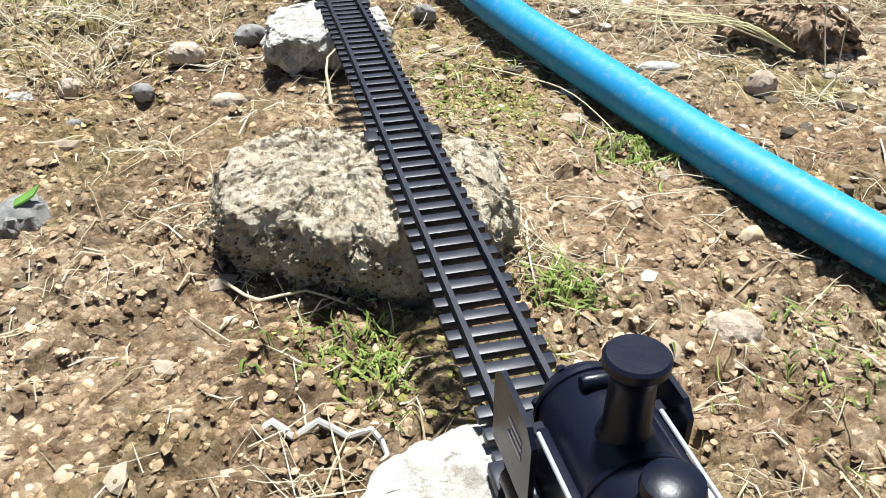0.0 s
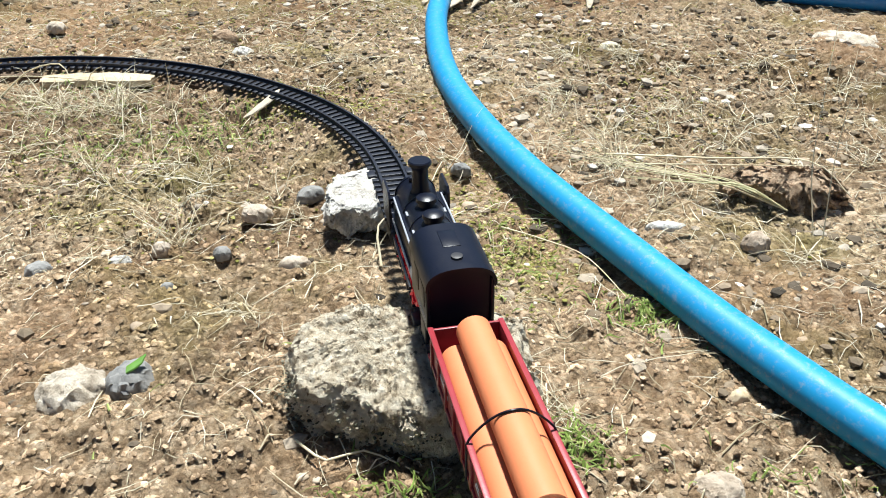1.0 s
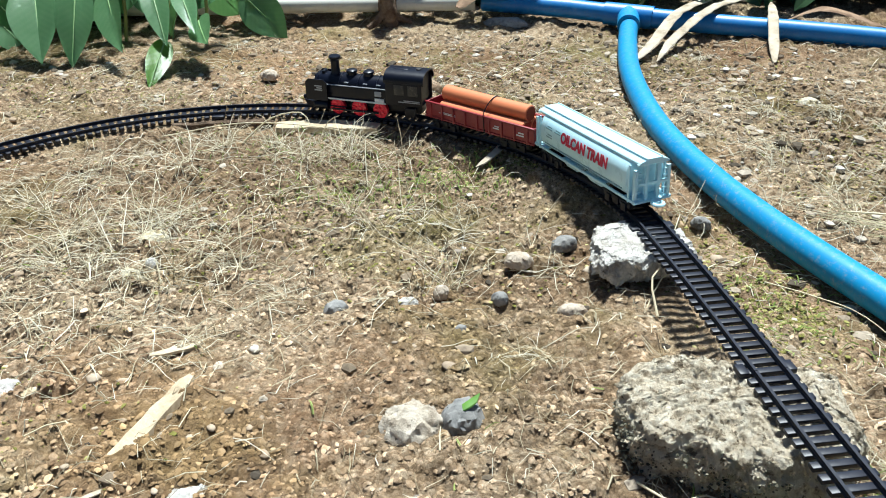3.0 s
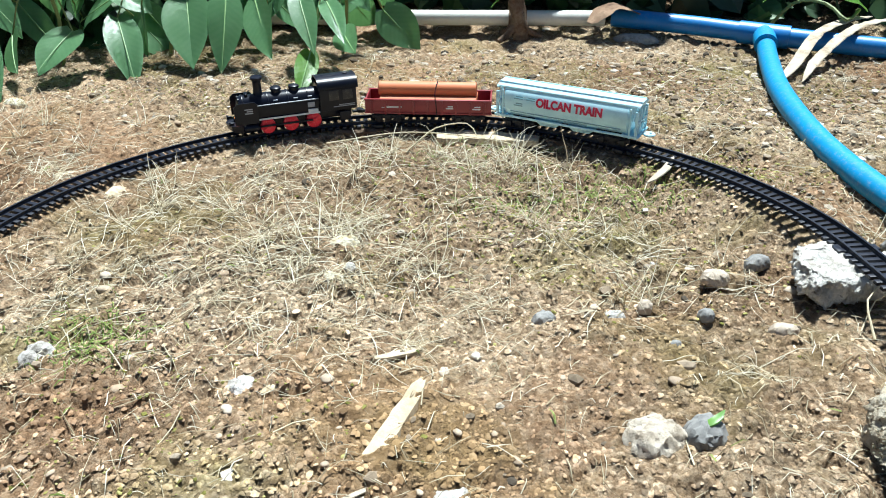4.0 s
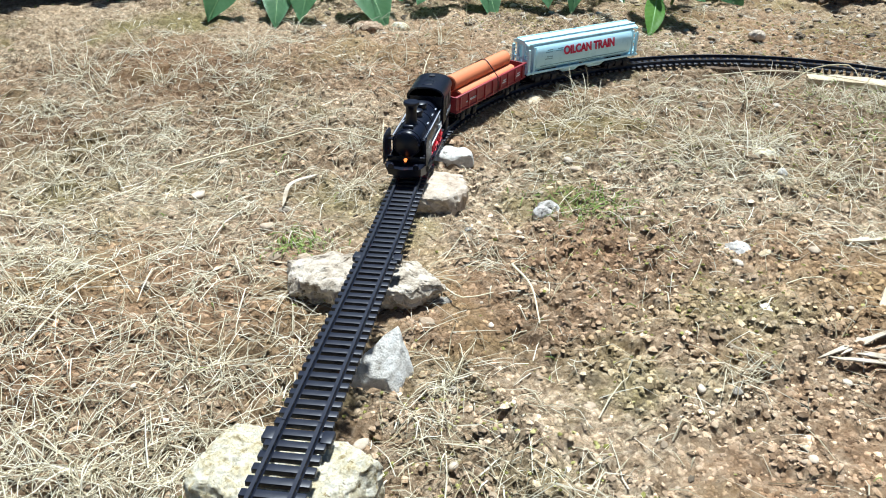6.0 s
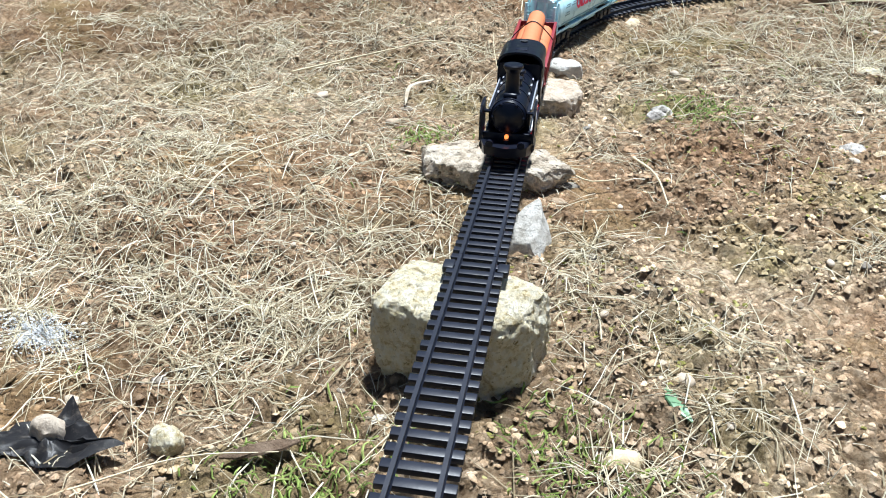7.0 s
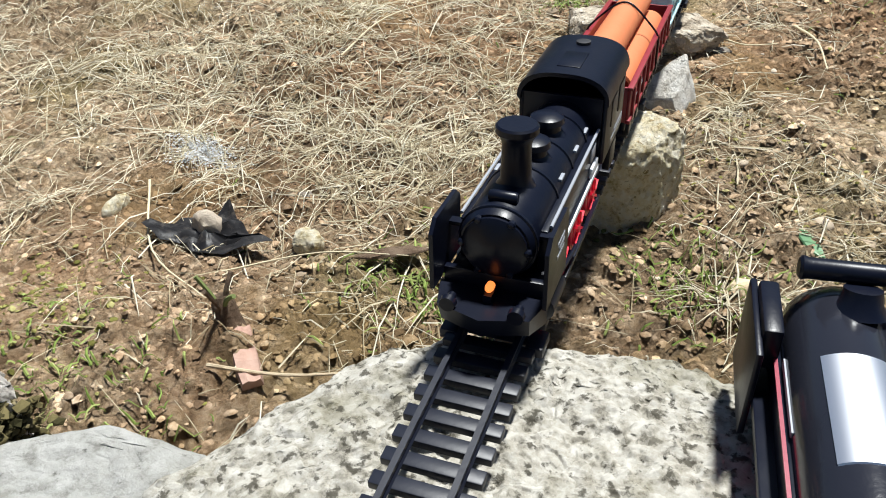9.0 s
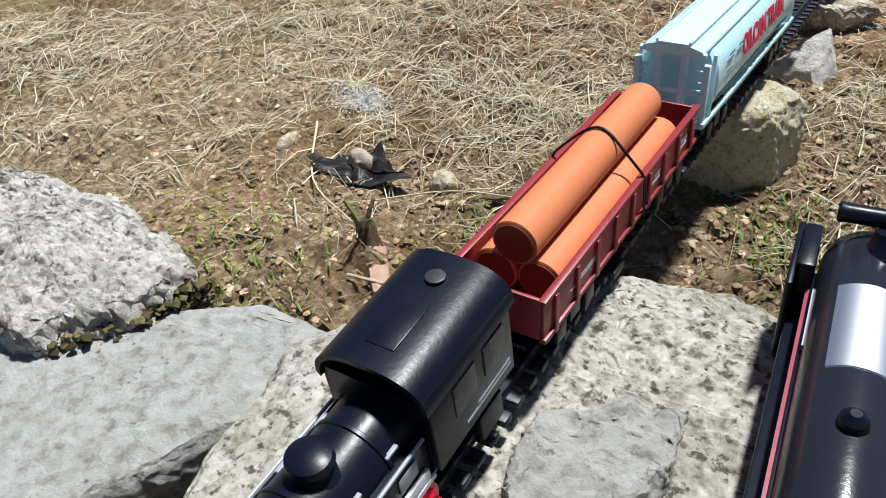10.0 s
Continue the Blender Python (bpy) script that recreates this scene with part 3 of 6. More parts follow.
    part("roof_hatch", box(-0.0450, -0.0300, -0.0040, 0.0040, 0.0498, 0.05075, 0.0003), BLACK, cab)
    part("roof_vent", lathe((-0.0545, 0, 0.0500), (-0.0545, 0, 0.0516), ((0, 0.0026), (0.9, 0.0026), (1, 0.0020)), 16), BLACKBAG, cab)
    part("cab_floor", box(-0.0620, -0.0250, -0.0134, 0.0134, 0.0182, 0.0196), BLACK, cab)
    # front
    part("front_plate", box(0.0500, 0.0525, -0.0150, 0.0150, 0.0080, 0.0195, 0.0004), BLACK, lo)
    bm = bmesh.new()
    v = [bm.verts.new(p) for p in ((0.0525, -0.0160, 0.0150), (0.0525, 0.0160, 0.0150), (0.0640, 0.0130, 0.0150), (0.0680, 0, 0.0150), (0.0640, -0.0130, 0.0150),
                                   (0.0525, -0.0150, 0.0065), (0.0525, 0.0150, 0.0065), (0.0620, 0.0125, 0.0085), (0.0665, 0, 0.0085), (0.0620, -0.0125, 0.0085))]
    for f in ((0, 1, 2, 3, 4), (9, 8, 7, 6, 5), (0, 5, 6, 1), (1, 6, 7, 2), (2, 7, 8, 3), (3, 8, 9, 4), (4, 9, 5, 0)):
        bm.faces.new([v[k] for k in f])
    part("pilot", bm, BLACK, lo)
    for y in (-0.0095, 0.0095):
        part("buffer", lathe((0.0610, y, 0.0165), (0.0660, y, 0.0165), ((0, 0.0012), (0.6, 0.0012), (0.62, 0.0024), (1, 0.0022)), 14), BLACK, lo)
    part("headlamp", lathe((0.0560, 0, 0.0188), (0.0592, 0, 0.0188), ((0, 0.0012), (0.5, 0.0013), (0.85, 0.0010), (1, 0.0005)), 14), GLOW, lo, "glowing orange headlamp")
    part("lamp_bracket", box(0.0525, 0.0600, -0.0012, 0.0012, 0.0150, 0.0175), BLACK, lo)
    for y in (-1, 1):
        for x in (0.0285, 0.0055, -0.0175):
            w = shared("driving_wheel", WHEEL_RED, lo, pose(x, y * 0.0112, 0.0107, 0, 0, 0 if y > 0 else 180))
            tagged(w, "red spoked wheel")
            MOVING_WHEELS.append((w, x, y))
        rod = part("coupling_rod", box(-0.0195, 0.0305, -0.0007, 0.0007, -0.0009, 0.0009, 0.0002), BLACK, lo)
        MOVING_RODS.append((rod, y))
        part("piston_rod", tube([(0.0180, y * 0.0156, 0.0118), (0.0400, y * 0.0140, 0.0112)], 0.0007, 8), BLACK, lo)
    coupler(lo, -0.0600, -1, BLACK)
    return lo


def build_log_wagon():
    w = thing("toy_log_wagon", None, "maroon toy open wagon carrying brown logs tied with string", "toy wagon")
    part("floor", box(-0.0610, 0.0610, -0.0145, 0.0145, 0.0125, 0.0142), MAROON, w)
    for y in (-1, 1):
        sw = part("side_wall", box(-0.0625, 0.0625, min(y * 0.0145, y * 0.0157), max(y * 0.0145, y * 0.0157), 0.0132, 0.0272, 0.0003), MAROON, w)
        for k in range(9):
            x = -0.056 + 0.014 * k
            part("rib", box(x - 0.0010, x + 0.0010, min(y * 0.0157, y * 0.0168), max(y * 0.0157, y * 0.0168), 0.0125, 0.0262, 0.0002), MAROON, sw)
        part("top_rim", box(-0.0632, 0.0632, min(y * 0.0142, y * 0.0166), max(y * 0.0142, y * 0.0166), 0.0266, 0.0280, 0.0003), MAROON, sw)
        part("bottom_rim", box(-0.0632, 0.0632, min(y * 0.0146, y * 0.0166), max(y * 0.0146, y * 0.0166), 0.0128, 0.0144, 0.0003), MAROON, sw)
        bars(sw, 2, -0.0250, -0.0180, 0.0185, 0.0225, y * 0.0158, WHITE, "white printed bar")
        bars(sw, 2, 0.0260, 0.0460, 0.0190, 0.0212, y * 0.0158, WHITE, "white printed bar")
        bars(sw, 2, -0.0520, -0.0440, 0.0180, 0.0225, y * 0.0158, WHITE, "white printed bar")
    for x in (-1, 1):
        part("end_wall", box(min(x * 0.0612, x * 0.0625), max(x * 0.0612, x * 0.0625), -0.0145, 0.0145, 0.0130, 0.0276, 0.0003), MAROON, w)
        coupler(w, x * 0.0625, x, BLACK)
        bogie(w, x * 0.0400)
    part("underframe", box(-0.0560, 0.0560, -0.0050, 0.0050, 0.0092, 0.0128), BLACK, w)
    for (y, z), (x0, x1) in (((-0.0071, 0.0214), (-0.0485, 0.0490)), ((0.0071, 0.0214), (-0.0480, 0.0485)), ((0.0, 0.0337), (-0.0475, 0.0500))):
        log = part("log", lathe((x0, y, z), (x1, y, z), ((0, 0.0062), (0.006, 0.0072), (0.994, 0.0072), (1, 0.0062)), 28), LOGMAT, w)
        # discs over both ends carry the painted shade
        for x, d in ((x0, -1), (x1, 1)):
            part("log_end_shaded", lathe((x, y, z), (x + d * 0.0002, y, z), ((0, 0.0063), (1, 0.0062)), 24), LOGEND_SHADED, log, "log end with shade put into its colour")
    loop = [(-0.008 + 0.001 * math.sin(3 * a), 0.0166 * math.copysign(min(1, abs(math.cos(a)) ** 0.9), math.cos(a)), 0.0255 + 0.0161 * math.sin(a) ** 1.0) for a in (math.pi * k / 24 for k in range(25))]
    loop = [(x, y * (1 if z < 0.0285 else max(0.45, 1 - (z - 0.0285) / 0.028)), z) for x, y, z in loop]
    loop = [(-0.009, 0.0169, 0.0120)] + loop + [(-0.007, -0.0169, 0.0120)]
    part("string", tube(loop, 0.00048, 8), BLACK, w, "thin black string")
    return w


def build_oilcan():
    w = thing("toy_tank_wagon", None, "light blue toy covered hopper wagon lettered in crimson", "toy wagon")
    half = ((0.0, 0.0150), (0.0105, 0.0155), (0.0148, 0.0195), (0.0163, 0.0245), (0.0168, 0.0300), (0.0162, 0.0355), (0.0144, 0.0402), (0.0112, 0.0436), (0.0, 0.0445))
    outline = list(half) + [(-y, z) for y, z in reversed(half[1:-1])]
    part("body", extrude_profile(outline, -0.0590, 0.0590), SKYBLUE, w)
    for x in (-1, 1):   # sloping hopper ends
        bm = bmesh.new()
        a = [bm.verts.new((x * 0.0590, y, z)) for y, z in outline]
        b = [bm.verts.new((x * 0.0608, y * 0.90, 0.0445 - (0.0445 - z) * 0.92)) for y, z in outline]
        n = len(a)
        for k in range(n):
            bm.faces.new((a[k], a[(k + 1) % n], b[(k + 1) % n], b[k]))
        bm.faces.new(b)
        part("hopper_end", bm, SKYBLUE, w)
        part("end_platform", box(min(x * 0.0540, x * 0.0700), max(x * 0.0540, x * 0.0700), -0.0158, 0.0158, 0.0136, 0.0152, 0.0003), SKYBLUE, w)
        end = part("end_frame", box(min(x * 0.0668, x * 0.0690), max(x * 0.0668, x * 0.0690), -0.0135, 0.0135, 0.0425, 0.0440, 0.0002), SKYBLUE, w)
        for y in (-0.0142, -0.0050, 0.0050, 0.0142):
            part("post", box(min(x * 0.0662, x * 0.0688), max(x * 0.0662, x * 0.0688), y - 0.0013, y + 0.0013, 0.0130, 0.0436 - (0.004 if abs(y) > 0.01 else 0), 0.0002), SKYBLUE, end)
        part("cross_bar", box(min(x * 0.0669, x * 0.0687), max(x * 0.0669, x * 0.0687), -0.0140, 0.0140, 0.0265, 0.0288, 0.0002), SKYBLUE, end)
        for y0 in (-1, 1):
            for k in range(5):
                z = 0.0170 + 0.0048 * k
                part("rung", box(min(x * 0.0672, x * 0.0686), max(x * 0.0672, x * 0.0686), min(y0 * 0.0098, y0 * 0.0145), max(y0 * 0.0098, y0 * 0.0145), z, z + 0.0008, 0.0001), SKYBLUE, end)
            part("corner_post", box(min(x * 0.0610, x * 0.0626), max(x * 0.0610, x * 0.0626), min(y0 * 0.0145, y0 * 0.0160), max(y0 * 0.0145, y0 * 0.0160), 0.0130, 0.0420, 0.0002), SKYBLUE, end)
        coupler(w, x * 0.0700, x, SKYBLUE, True)
        bogie(w, x * 0.0460)
    roof = ((0.0, 0.0472), (0.0062, 0.0472), (0.0068, 0.0464), (0.0118, 0.0450), (0.0124, 0.0442), (0.0124, 0.0434), (0.0112, 0.0434), (0.0, 0.0442))
    rl = list(roof) + [(-y, z) for y, z in reversed(roof[1:-1])]
    top = part("roof", extrude_profile(rl, -0.0692, 0.0692), SKYBLUE, w)
    for y in (-0.0066, 0.0066):
        part("walkway_edge", box(-0.0690, 0.0690, y - 0.0005, y + 0.0005, 0.0468, 0.0480, 0.0001), SKYBLUE, top)
    for y in (-1, 1):
        part("side_sill", box(-0.0700, 0.0700, min(y * 0.0148, y * 0.0164), max(y * 0.0148, y * 0.0164), 0.0140, 0.0162, 0.0003), SKYBLUE, w)
        part("side_band", box(-0.0538, 0.0538, min(y * 0.0145, y * 0.0152), max(y * 0.0145, y * 0.0158), 0.0205, 0.0212), SKYSHADE, w, "dark grey line")
        bars(w, 2, 0.0100 * -y - 0.012, 0.0100 * -y + 0.018, 0.0172, 0.0196, y * 0.0146, SKYSHADE, "grey printed bar")
        turn = pose(0, 0, 0, 90, 0, 180 if y > 0 else 0)
        lettering("OILCAN TRAIN", 0.0116, CRIMSON, w, Matrix.Translation((-0.0045, y * 0.0167, 0.0335)) @ turn @ pose(0, 0, 0, -9, 0, 0), "crimson lettering", 0.80)
        for k in range(3):
            x = 0.047 - 0.0125 * (k // 2)
            z0 = 0.0345 if k != 1 else 0.0275
            bars(w, 2, x - 0.006, x + 0.003, z0, z0 + 0.0042, y * 0.0167, SKYSHADE, "grey printed bar")
    part("underframe", box(-0.0620, 0.0620, -0.0055, 0.0055, 0.0088, 0.0151), BLACK, w)
    for x in (-0.0165, 0.0165):
        bm = bmesh.new()
        a = [bm.verts.new((x + u, v, 0.0150)) for u, v in ((-0.0135, -0.0146), (0.0135, -0.0146), (0.0135, 0.0146), (-0.0135, 0.0146))]
        b = [bm.verts.new((x + u, v, 0.0092)) for u, v in ((-0.0075, -0.0120), (0.0075, -0.0120), (0.0075, 0.0120), (-0.0075, 0.0120))]
        for k in range(4):
            bm.faces.new((a[k], a[(k + 1) % 4], b[(k + 1) % 4], b[k]))
        bm.faces.new(a), bm.faces.new(b)
        part("hopper_outlet", bm, SKYBLUE, w)
    return w


loco, log_wagon, oilcan = build_loco(), build_log_wagon(), build_oilcan()
loco.scale, log_wagon.scale, oilcan.scale = (0.955, 0.98, 0.97), (0.975, 0.97, 0.97), (1.01, 0.93, 0.94)


def build_parked():
    """The other toy engine, which stands on the slab."""
    m = Matrix.Translation((-0.4440, -0.241, 0.0612)) @ Matrix.Rotation(math.atan2(0.93, -0.342), 4, "Z")
    p = thing("parked_locomotive", m, "glossy black toy locomotive with red stripe standing on a stone slab", "toy locomotive")
    part("chassis", box(-0.070, 0.062, -0.0125, 0.0125, 0.0, 0.0120, 0.0008), BLACK, p)
    part("running_board", box(-0.070, 0.058, -0.0175, 0.0175, 0.0120, 0.0145, 0.0006), BLACK, p)
    for y in (-1, 1):
        part("red_stripe", box(-0.068, 0.048, min(y * 0.0131, y * 0.0140), max(y * 0.0131, y * 0.0140), 0.0222, 0.0230), DARKRED, p, "thin crimson stripe")
        part("side_tank", box(-0.068, 0.050, min(y * 0.0100, y * 0.0136), max(y * 0.0100, y * 0.0136), 0.0140, 0.0228, 0.0008), BLACK, p)
        part("deflector", box(0.036, 0.064, min(y * 0.0174, y * 0.0192), max(y * 0.0174, y * 0.0192), 0.0020, 0.0290, 0.0006), BLACK, p)
        part("box", box(0.042, 0.061, min(y * 0.0128, y * 0.0176), max(y * 0.0128, y * 0.0176), 0.0190, 0.0312, 0.0010), BLACK, p)
        part("pale_panel", box(0.018, 0.040, min(y * 0.0120, y * 0.0124), max(y * 0.0120, y * 0.0124), 0.0235, 0.0252), SILVER, p, "pale printed bar")
        for x in (-0.03, 0.0, 0.03):
            shared("wheel", WHEEL_RED, p, pose(x, y * 0.0112, 0.0076, 0, 0, 0 if y > 0 else 180))
    part("boiler", lathe((-0.066, 0, 0.0230), (0.060, 0, 0.0230), ((0, 0.0112), (0.02, 0.0122), (0.94, 0.0122), (0.98, 0.0112), (1, 0.0085)), 40), SHINY, p)
    # highlight on the glossy black boiler, built as a bright silver strip
    bm = bmesh.new()
    rows = [[bm.verts.new((x, r * math.sin(radians(w)), 0.0230 + r * math.cos(radians(w)))) for w in range(-44, 39, 6)]
            for x, r in ((0.004, 0.0119), (0.0045, 0.0125), (0.012, 0.0125), (0.020, 0.0125), (0.028, 0.0125), (0.0335, 0.0125), (0.034, 0.0119))]
    for p0, p1 in zip(rows, rows[1:]):
        for k in range(len(p0) - 1):
            bm.faces.new((p0[k], p1[k], p1[k + 1], p0[k + 1]))
    part("boiler_highlight", bm, HIGHLIGHT, p, "bright silver strip standing for the boiler's highlight")
    part("chimney_collar", lathe((0.050, -0.003, 0.0330), (0.052, -0.003, 0.0385), ((0, 0.0064), (0.5, 0.0046), (1, 0.0042)), 20), BLACK, p)
    part("cross_bar", lathe((0.057, -0.0105, 0.0390), (0.057, 0.0105, 0.0390), ((0, 0.0022), (0.03, 0.0030), (0.1, 0.0026), (0.9, 0.0026), (0.97, 0.0030), (1, 0.0022)), 18), BLACK, p)
    part("dome", lathe((-0.012, 0, 0.0345), (-0.012, 0, 0.0385), ((0, 0.0034), (0.6, 0.0030), (1, 0.0012)), 18), BLACK, p)


# silver that stands for the sun's reflection on the black boiler
HIGHLIGHT = Nodes("highlight_silver", 0.36, 1.0).color((0.86, 0.88, 0.92)).mat
SHINY = plastic("glossy_black", (0.016, 0.017, 0.024), 0.16, 0.1)
build_parked()


# ---- stones ----
def stone_bm(poly, top, seed=1, rough=0.004, z0=-0.006, lean=0.92, dome=0.08, seg=72, tilt=(0, 0), pits=0.0, soft=False, slope=0.0):
    """A stone with the given outline, seen from above, and height."""
    rnd = random.Random(seed)
    off = Vector((rnd.uniform(-9, 9), rnd.uniform(-9, 9), rnd.uniform(-9, 9)))
    cx, cy = sum(p[0] for p in poly) / len(poly), sum(p[1] for p in poly) / len(poly)

    def reach(a):
        d = (math.cos(a), math.sin(a))
        best = 0.002
        for (x0, y0), (x1, y1) in zip(poly, poly[1:] + poly[:1]):
            ex, ey = x1 - x0, y1 - y0
            det = d[0] * -ey + d[1] * ex
            if abs(det) < 1e-12:
                continue
            bx, by = x0 - cx, y0 - cy
            t = (bx * -ey + by * ex) / det
            u = (d[0] * by - d[1] * bx) / det
            if t > 0 and -1e-6 <= u <= 1 + 1e-6:
                best = max(best, t)
        return best
    R = [reach(2 * math.pi * k / seg) for k in range(seg)]
    R = [(R[k - 1] + 2 * R[k] + R[(k + 1) % seg]) / 4 for k in range(seg)]
    prof = [(0.02, 1.0), (0.25, 1.0), (0.5, 1.0), (0.72, 0.995), (0.86, 0.98), (0.94, 0.94), (0.985, 0.84), (1.0, 0.70), (0.99, 0.54), ((1 + lean) / 2, 0.36), (lean, 0.16), (lean * 0.96, 0.0)]
    if soft:
        prof = [(max(0.02, math.sin(radians(a))), 0.2 + 0.8 * math.cos(radians(a)) ** 0.8) for a in range(0, 90, 10)] + [(1.0, 0.2), (0.95, 0.08), (0.88, 0.0)]
    fine = 1 if seg < 50 else (2 if seg < 90 else 6)
    parts = [max(fine, int((q[0] - p[0]) * max(R) / 0.0014)) if seg > 90 else fine for p, q in zip(prof, prof[1:])]
    prof = [tuple(u * (1 - k / n) + w * k / n for u, w in zip(p, q)) for p, q, n in zip(prof, prof[1:], parts) for k in range(n)] + prof[-1:]
    size = max(R)
    bm = bmesh.new()
    centre = bm.verts.new((cx, cy, top + dome * top * 0.3))
    last = None
    for f, h in prof:
        ring = []
        for k in range(seg):
            a = 2 * math.pi * k / seg
            e = f * (1 - slope * h)
            p = Vector((cx + math.cos(a) * R[k] * e, cy + math.sin(a) * R[k] * e, z0 + (top - z0) * h))
            if h > 0.6:
                p.z += (p.x - cx) * tilt[0] + (p.y - cy) * tilt[1] + dome * top * (1 - f * f)
            q = p * (1.0 / max(size * 0.35, 0.004)) + off
            n1 = noise.fractal(q, 0.8, 2.1, 5)
            n2 = noise.fractal(q * 1.3 + Vector((7, 3, 1)), 0.8, 2.1, 5)
            n3 = noise.fractal(q * 1.2 + Vector((1, 8, 5)), 0.8, 2.1, 5)
            crust = noise.turbulence(p * 130 + off, 4, True) - 0.55
            n3 += 0.55 * crust
            n1 -= 0.40 * crust * math.cos(a)
            n2 -= 0.40 * crust * math.sin(a)
            n3 -= 0.55 * crust * max(0.0, 1 - f * 2.2)
            if seg > 90:
                grain = noise.noise(p * 420 + off) * 0.30 + noise.noise(p * 900 + off) * 0.16
                grain *= min(1.0, f * 1.8)
                n1, n2, n3 = n1 - grain * math.cos(a), n2 - grain * math.sin(a), n3 + grain
            k3 = min(1.0, f * 1.5)
            p += Vector((n1 * rough * k3, n2 * rough * k3, n3 * rough * (0.45 if h > 0.9 else 1.0)))
            if pits:
                d = max(0.0, min(1.0, (-0.08 - noise.noise(p * 230 + off)) * 5)) + 0.5 * max(0.0, min(1.0, (-0.1 - noise.noise(p * 480 + off)) * 5))
                side = 1.0 if h < 0.9 else 0.0
                p += Vector((-math.cos(a) * side, -math.sin(a) * side, -1 + side)) * d * pits
            ring.append(bm.verts.new(p))
        if last is None:
            for k in range(seg):
                bm.faces.new((centre, ring[k], ring[(k + 1) % seg]))
        else:
            for k in range(seg):
                bm.faces.new((last[k], ring[k], ring[(k + 1) % seg], last[(k + 1) % seg]))
        last = ring
    bm.faces.new(last[::-1])
    return bm


def stone(poly, top, mat, label, name="rock", seed=1, **kw):
    me = mesh_of(name, stone_bm(list(poly), top, seed, **kw), mat)
    return tagged(new(name, me), label, "stone")


def oval(x, y, a, b, turn, seed, n=11):
    r = random.Random(seed)
    c, s = math.cos(radians(turn)), math.sin(radians(turn))
    out = []
    for k in range(n):
        t = 2 * math.pi * k / n
        w = r.uniform(0.86, 1.12)
        u, v = a * w * math.cos(t), b * w * math.sin(t)
        out.append((x + u * c - v * s, y + u * s + v * c))
    return out


stone(((-0.086, 0.262), (-0.081, 0.238), (-0.050, 0.226), (-0.008, 0.217), (0.026, 0.230), (0.036, 0.255), (0.026, 0.288), (-0.020, 0.301), (-0.062, 0.298), (-0.085, 0.284)), 0.0345, ROCK_TAN,
      "large pitted tan rock under the toy track", seed=3, rough=0.0055, seg=300, pits=0.0017, dome=0.02, lean=0.86, slope=0.07)
stone(((-0.092, 0.444), (-0.092, 0.415), (-0.085, 0.397), (-0.055, 0.404), (-0.024, 0.420), (-0.027, 0.444), (-0.070, 0.457)), 0.0245, ROCK_WHITE,
      "rough white rock propping the curved track", seed=5, rough=0.0045, seg=200, lean=0.42)
stone(oval(0.016, 0.112, 0.042, 0.030, 20, 4), 0.0400, ROCK_WHITE, "pale cream rock under the straight track", seed=6, rough=0.003, seg=100)
stone(((-0.690, 0.126), (-0.672, 0.146), (-0.640, 0.156), (-0.606, 0.154), (-0.588, 0.136), (-0.602, 0.122), (-0.640, 0.109), (-0.678, 0.107)), 0.0150, ROCK_DUST,
      "flat whitish rock under the straight track", seed=8, rough=0.0045, seg=200, dome=0.0, lean=0.78)
stone(((-0.650, 0.237), (-0.624, 0.244), (-0.616, 0.260), (-0.628, 0.287), (-0.656, 0.285)), 0.0135, ROCK_BROWN, "smooth brown stone beside the track", seed=9, rough=0.0025, seg=80)
stone(((-0.706, 0.312), (-0.690, 0.334), (-0.645, 0.345), (-0.634, 0.330), (-0.668, 0.310)), 0.0095, ROCK_WHITE, "thin white stone flake under the track", seed=10, rough=0.002, seg=60)


def shard(corners, mat, label, seed):
    """A broken stone with an apex: a hull of its corners, roughened."""
    bm = bmesh.new()
    for c in corners:
        bm.verts.new(c)
    bmesh.ops.convex_hull(bm, input=list(bm.verts))
    bmesh.ops.triangulate(bm, faces=list(bm.faces))
    bmesh.ops.subdivide_edges(bm, edges=list(bm.edges), cuts=7, use_grid_fill=True)
    bmesh.ops.smooth_vert(bm, verts=list(bm.verts), factor=0.5, use_axis_x=True, use_axis_y=True, use_axis_z=True)
    for v in bm.verts:
        v.co += noise.noise_vector(v.co * 160 + Vector((seed, 0, 0))) * 0.0012 + noise.noise_vector(v.co * 420) * 0.0005
    return tagged(new("rock", mesh_of("rock", bm, mat)), label, "stone")


shard(((-0.616, 0.048, -0.004), (-0.582, 0.049, -0.004), (-0.580, 0.072, -0.004), (-0.600, 0.083, -0.004), (-0.611, 0.052, 0.006), (-0.587, 0.051, 0.006), (-0.594, 0.079, 0.022), (-0.587, 0.070, 0.015)), ROCK_WHITE, "pointed white stone beside the track", 4)
stone(((-0.620, -0.076), (-0.592, -0.075), (-0.562, -0.067), (-0.553, -0.056), (-0.551, -0.029), (-0.572, -0.025), (-0.620, -0.031), (-0.628, -0.039), (-0.628, -0.068)), 0.0415, ROCK_CREAM,
      "squared cream stone block under the track", "stone_block", seed=12, rough=0.0020, seg=260, dome=0.0, lean=0.98, slope=0.05, pits=0.0008)
stone(((-0.600, -0.300), (-0.590, -0.258), (-0.576, -0.226), (-0.560, -0.209), (-0.530, -0.199), (-0.500, -0.185), (-0.470, -0.178), (-0.425, -0.160), (-0.395, -0.200), (-0.400, -0.300), (-0.440, -0.370), (-0.560, -0.380)), 0.0568, ROCK_SLAB,
      "big mottled grey stone slab carrying track and engine", "stone_slab", seed=13, rough=0.0040, seg=460, dome=0.0, lean=0.96, pits=0.0009)
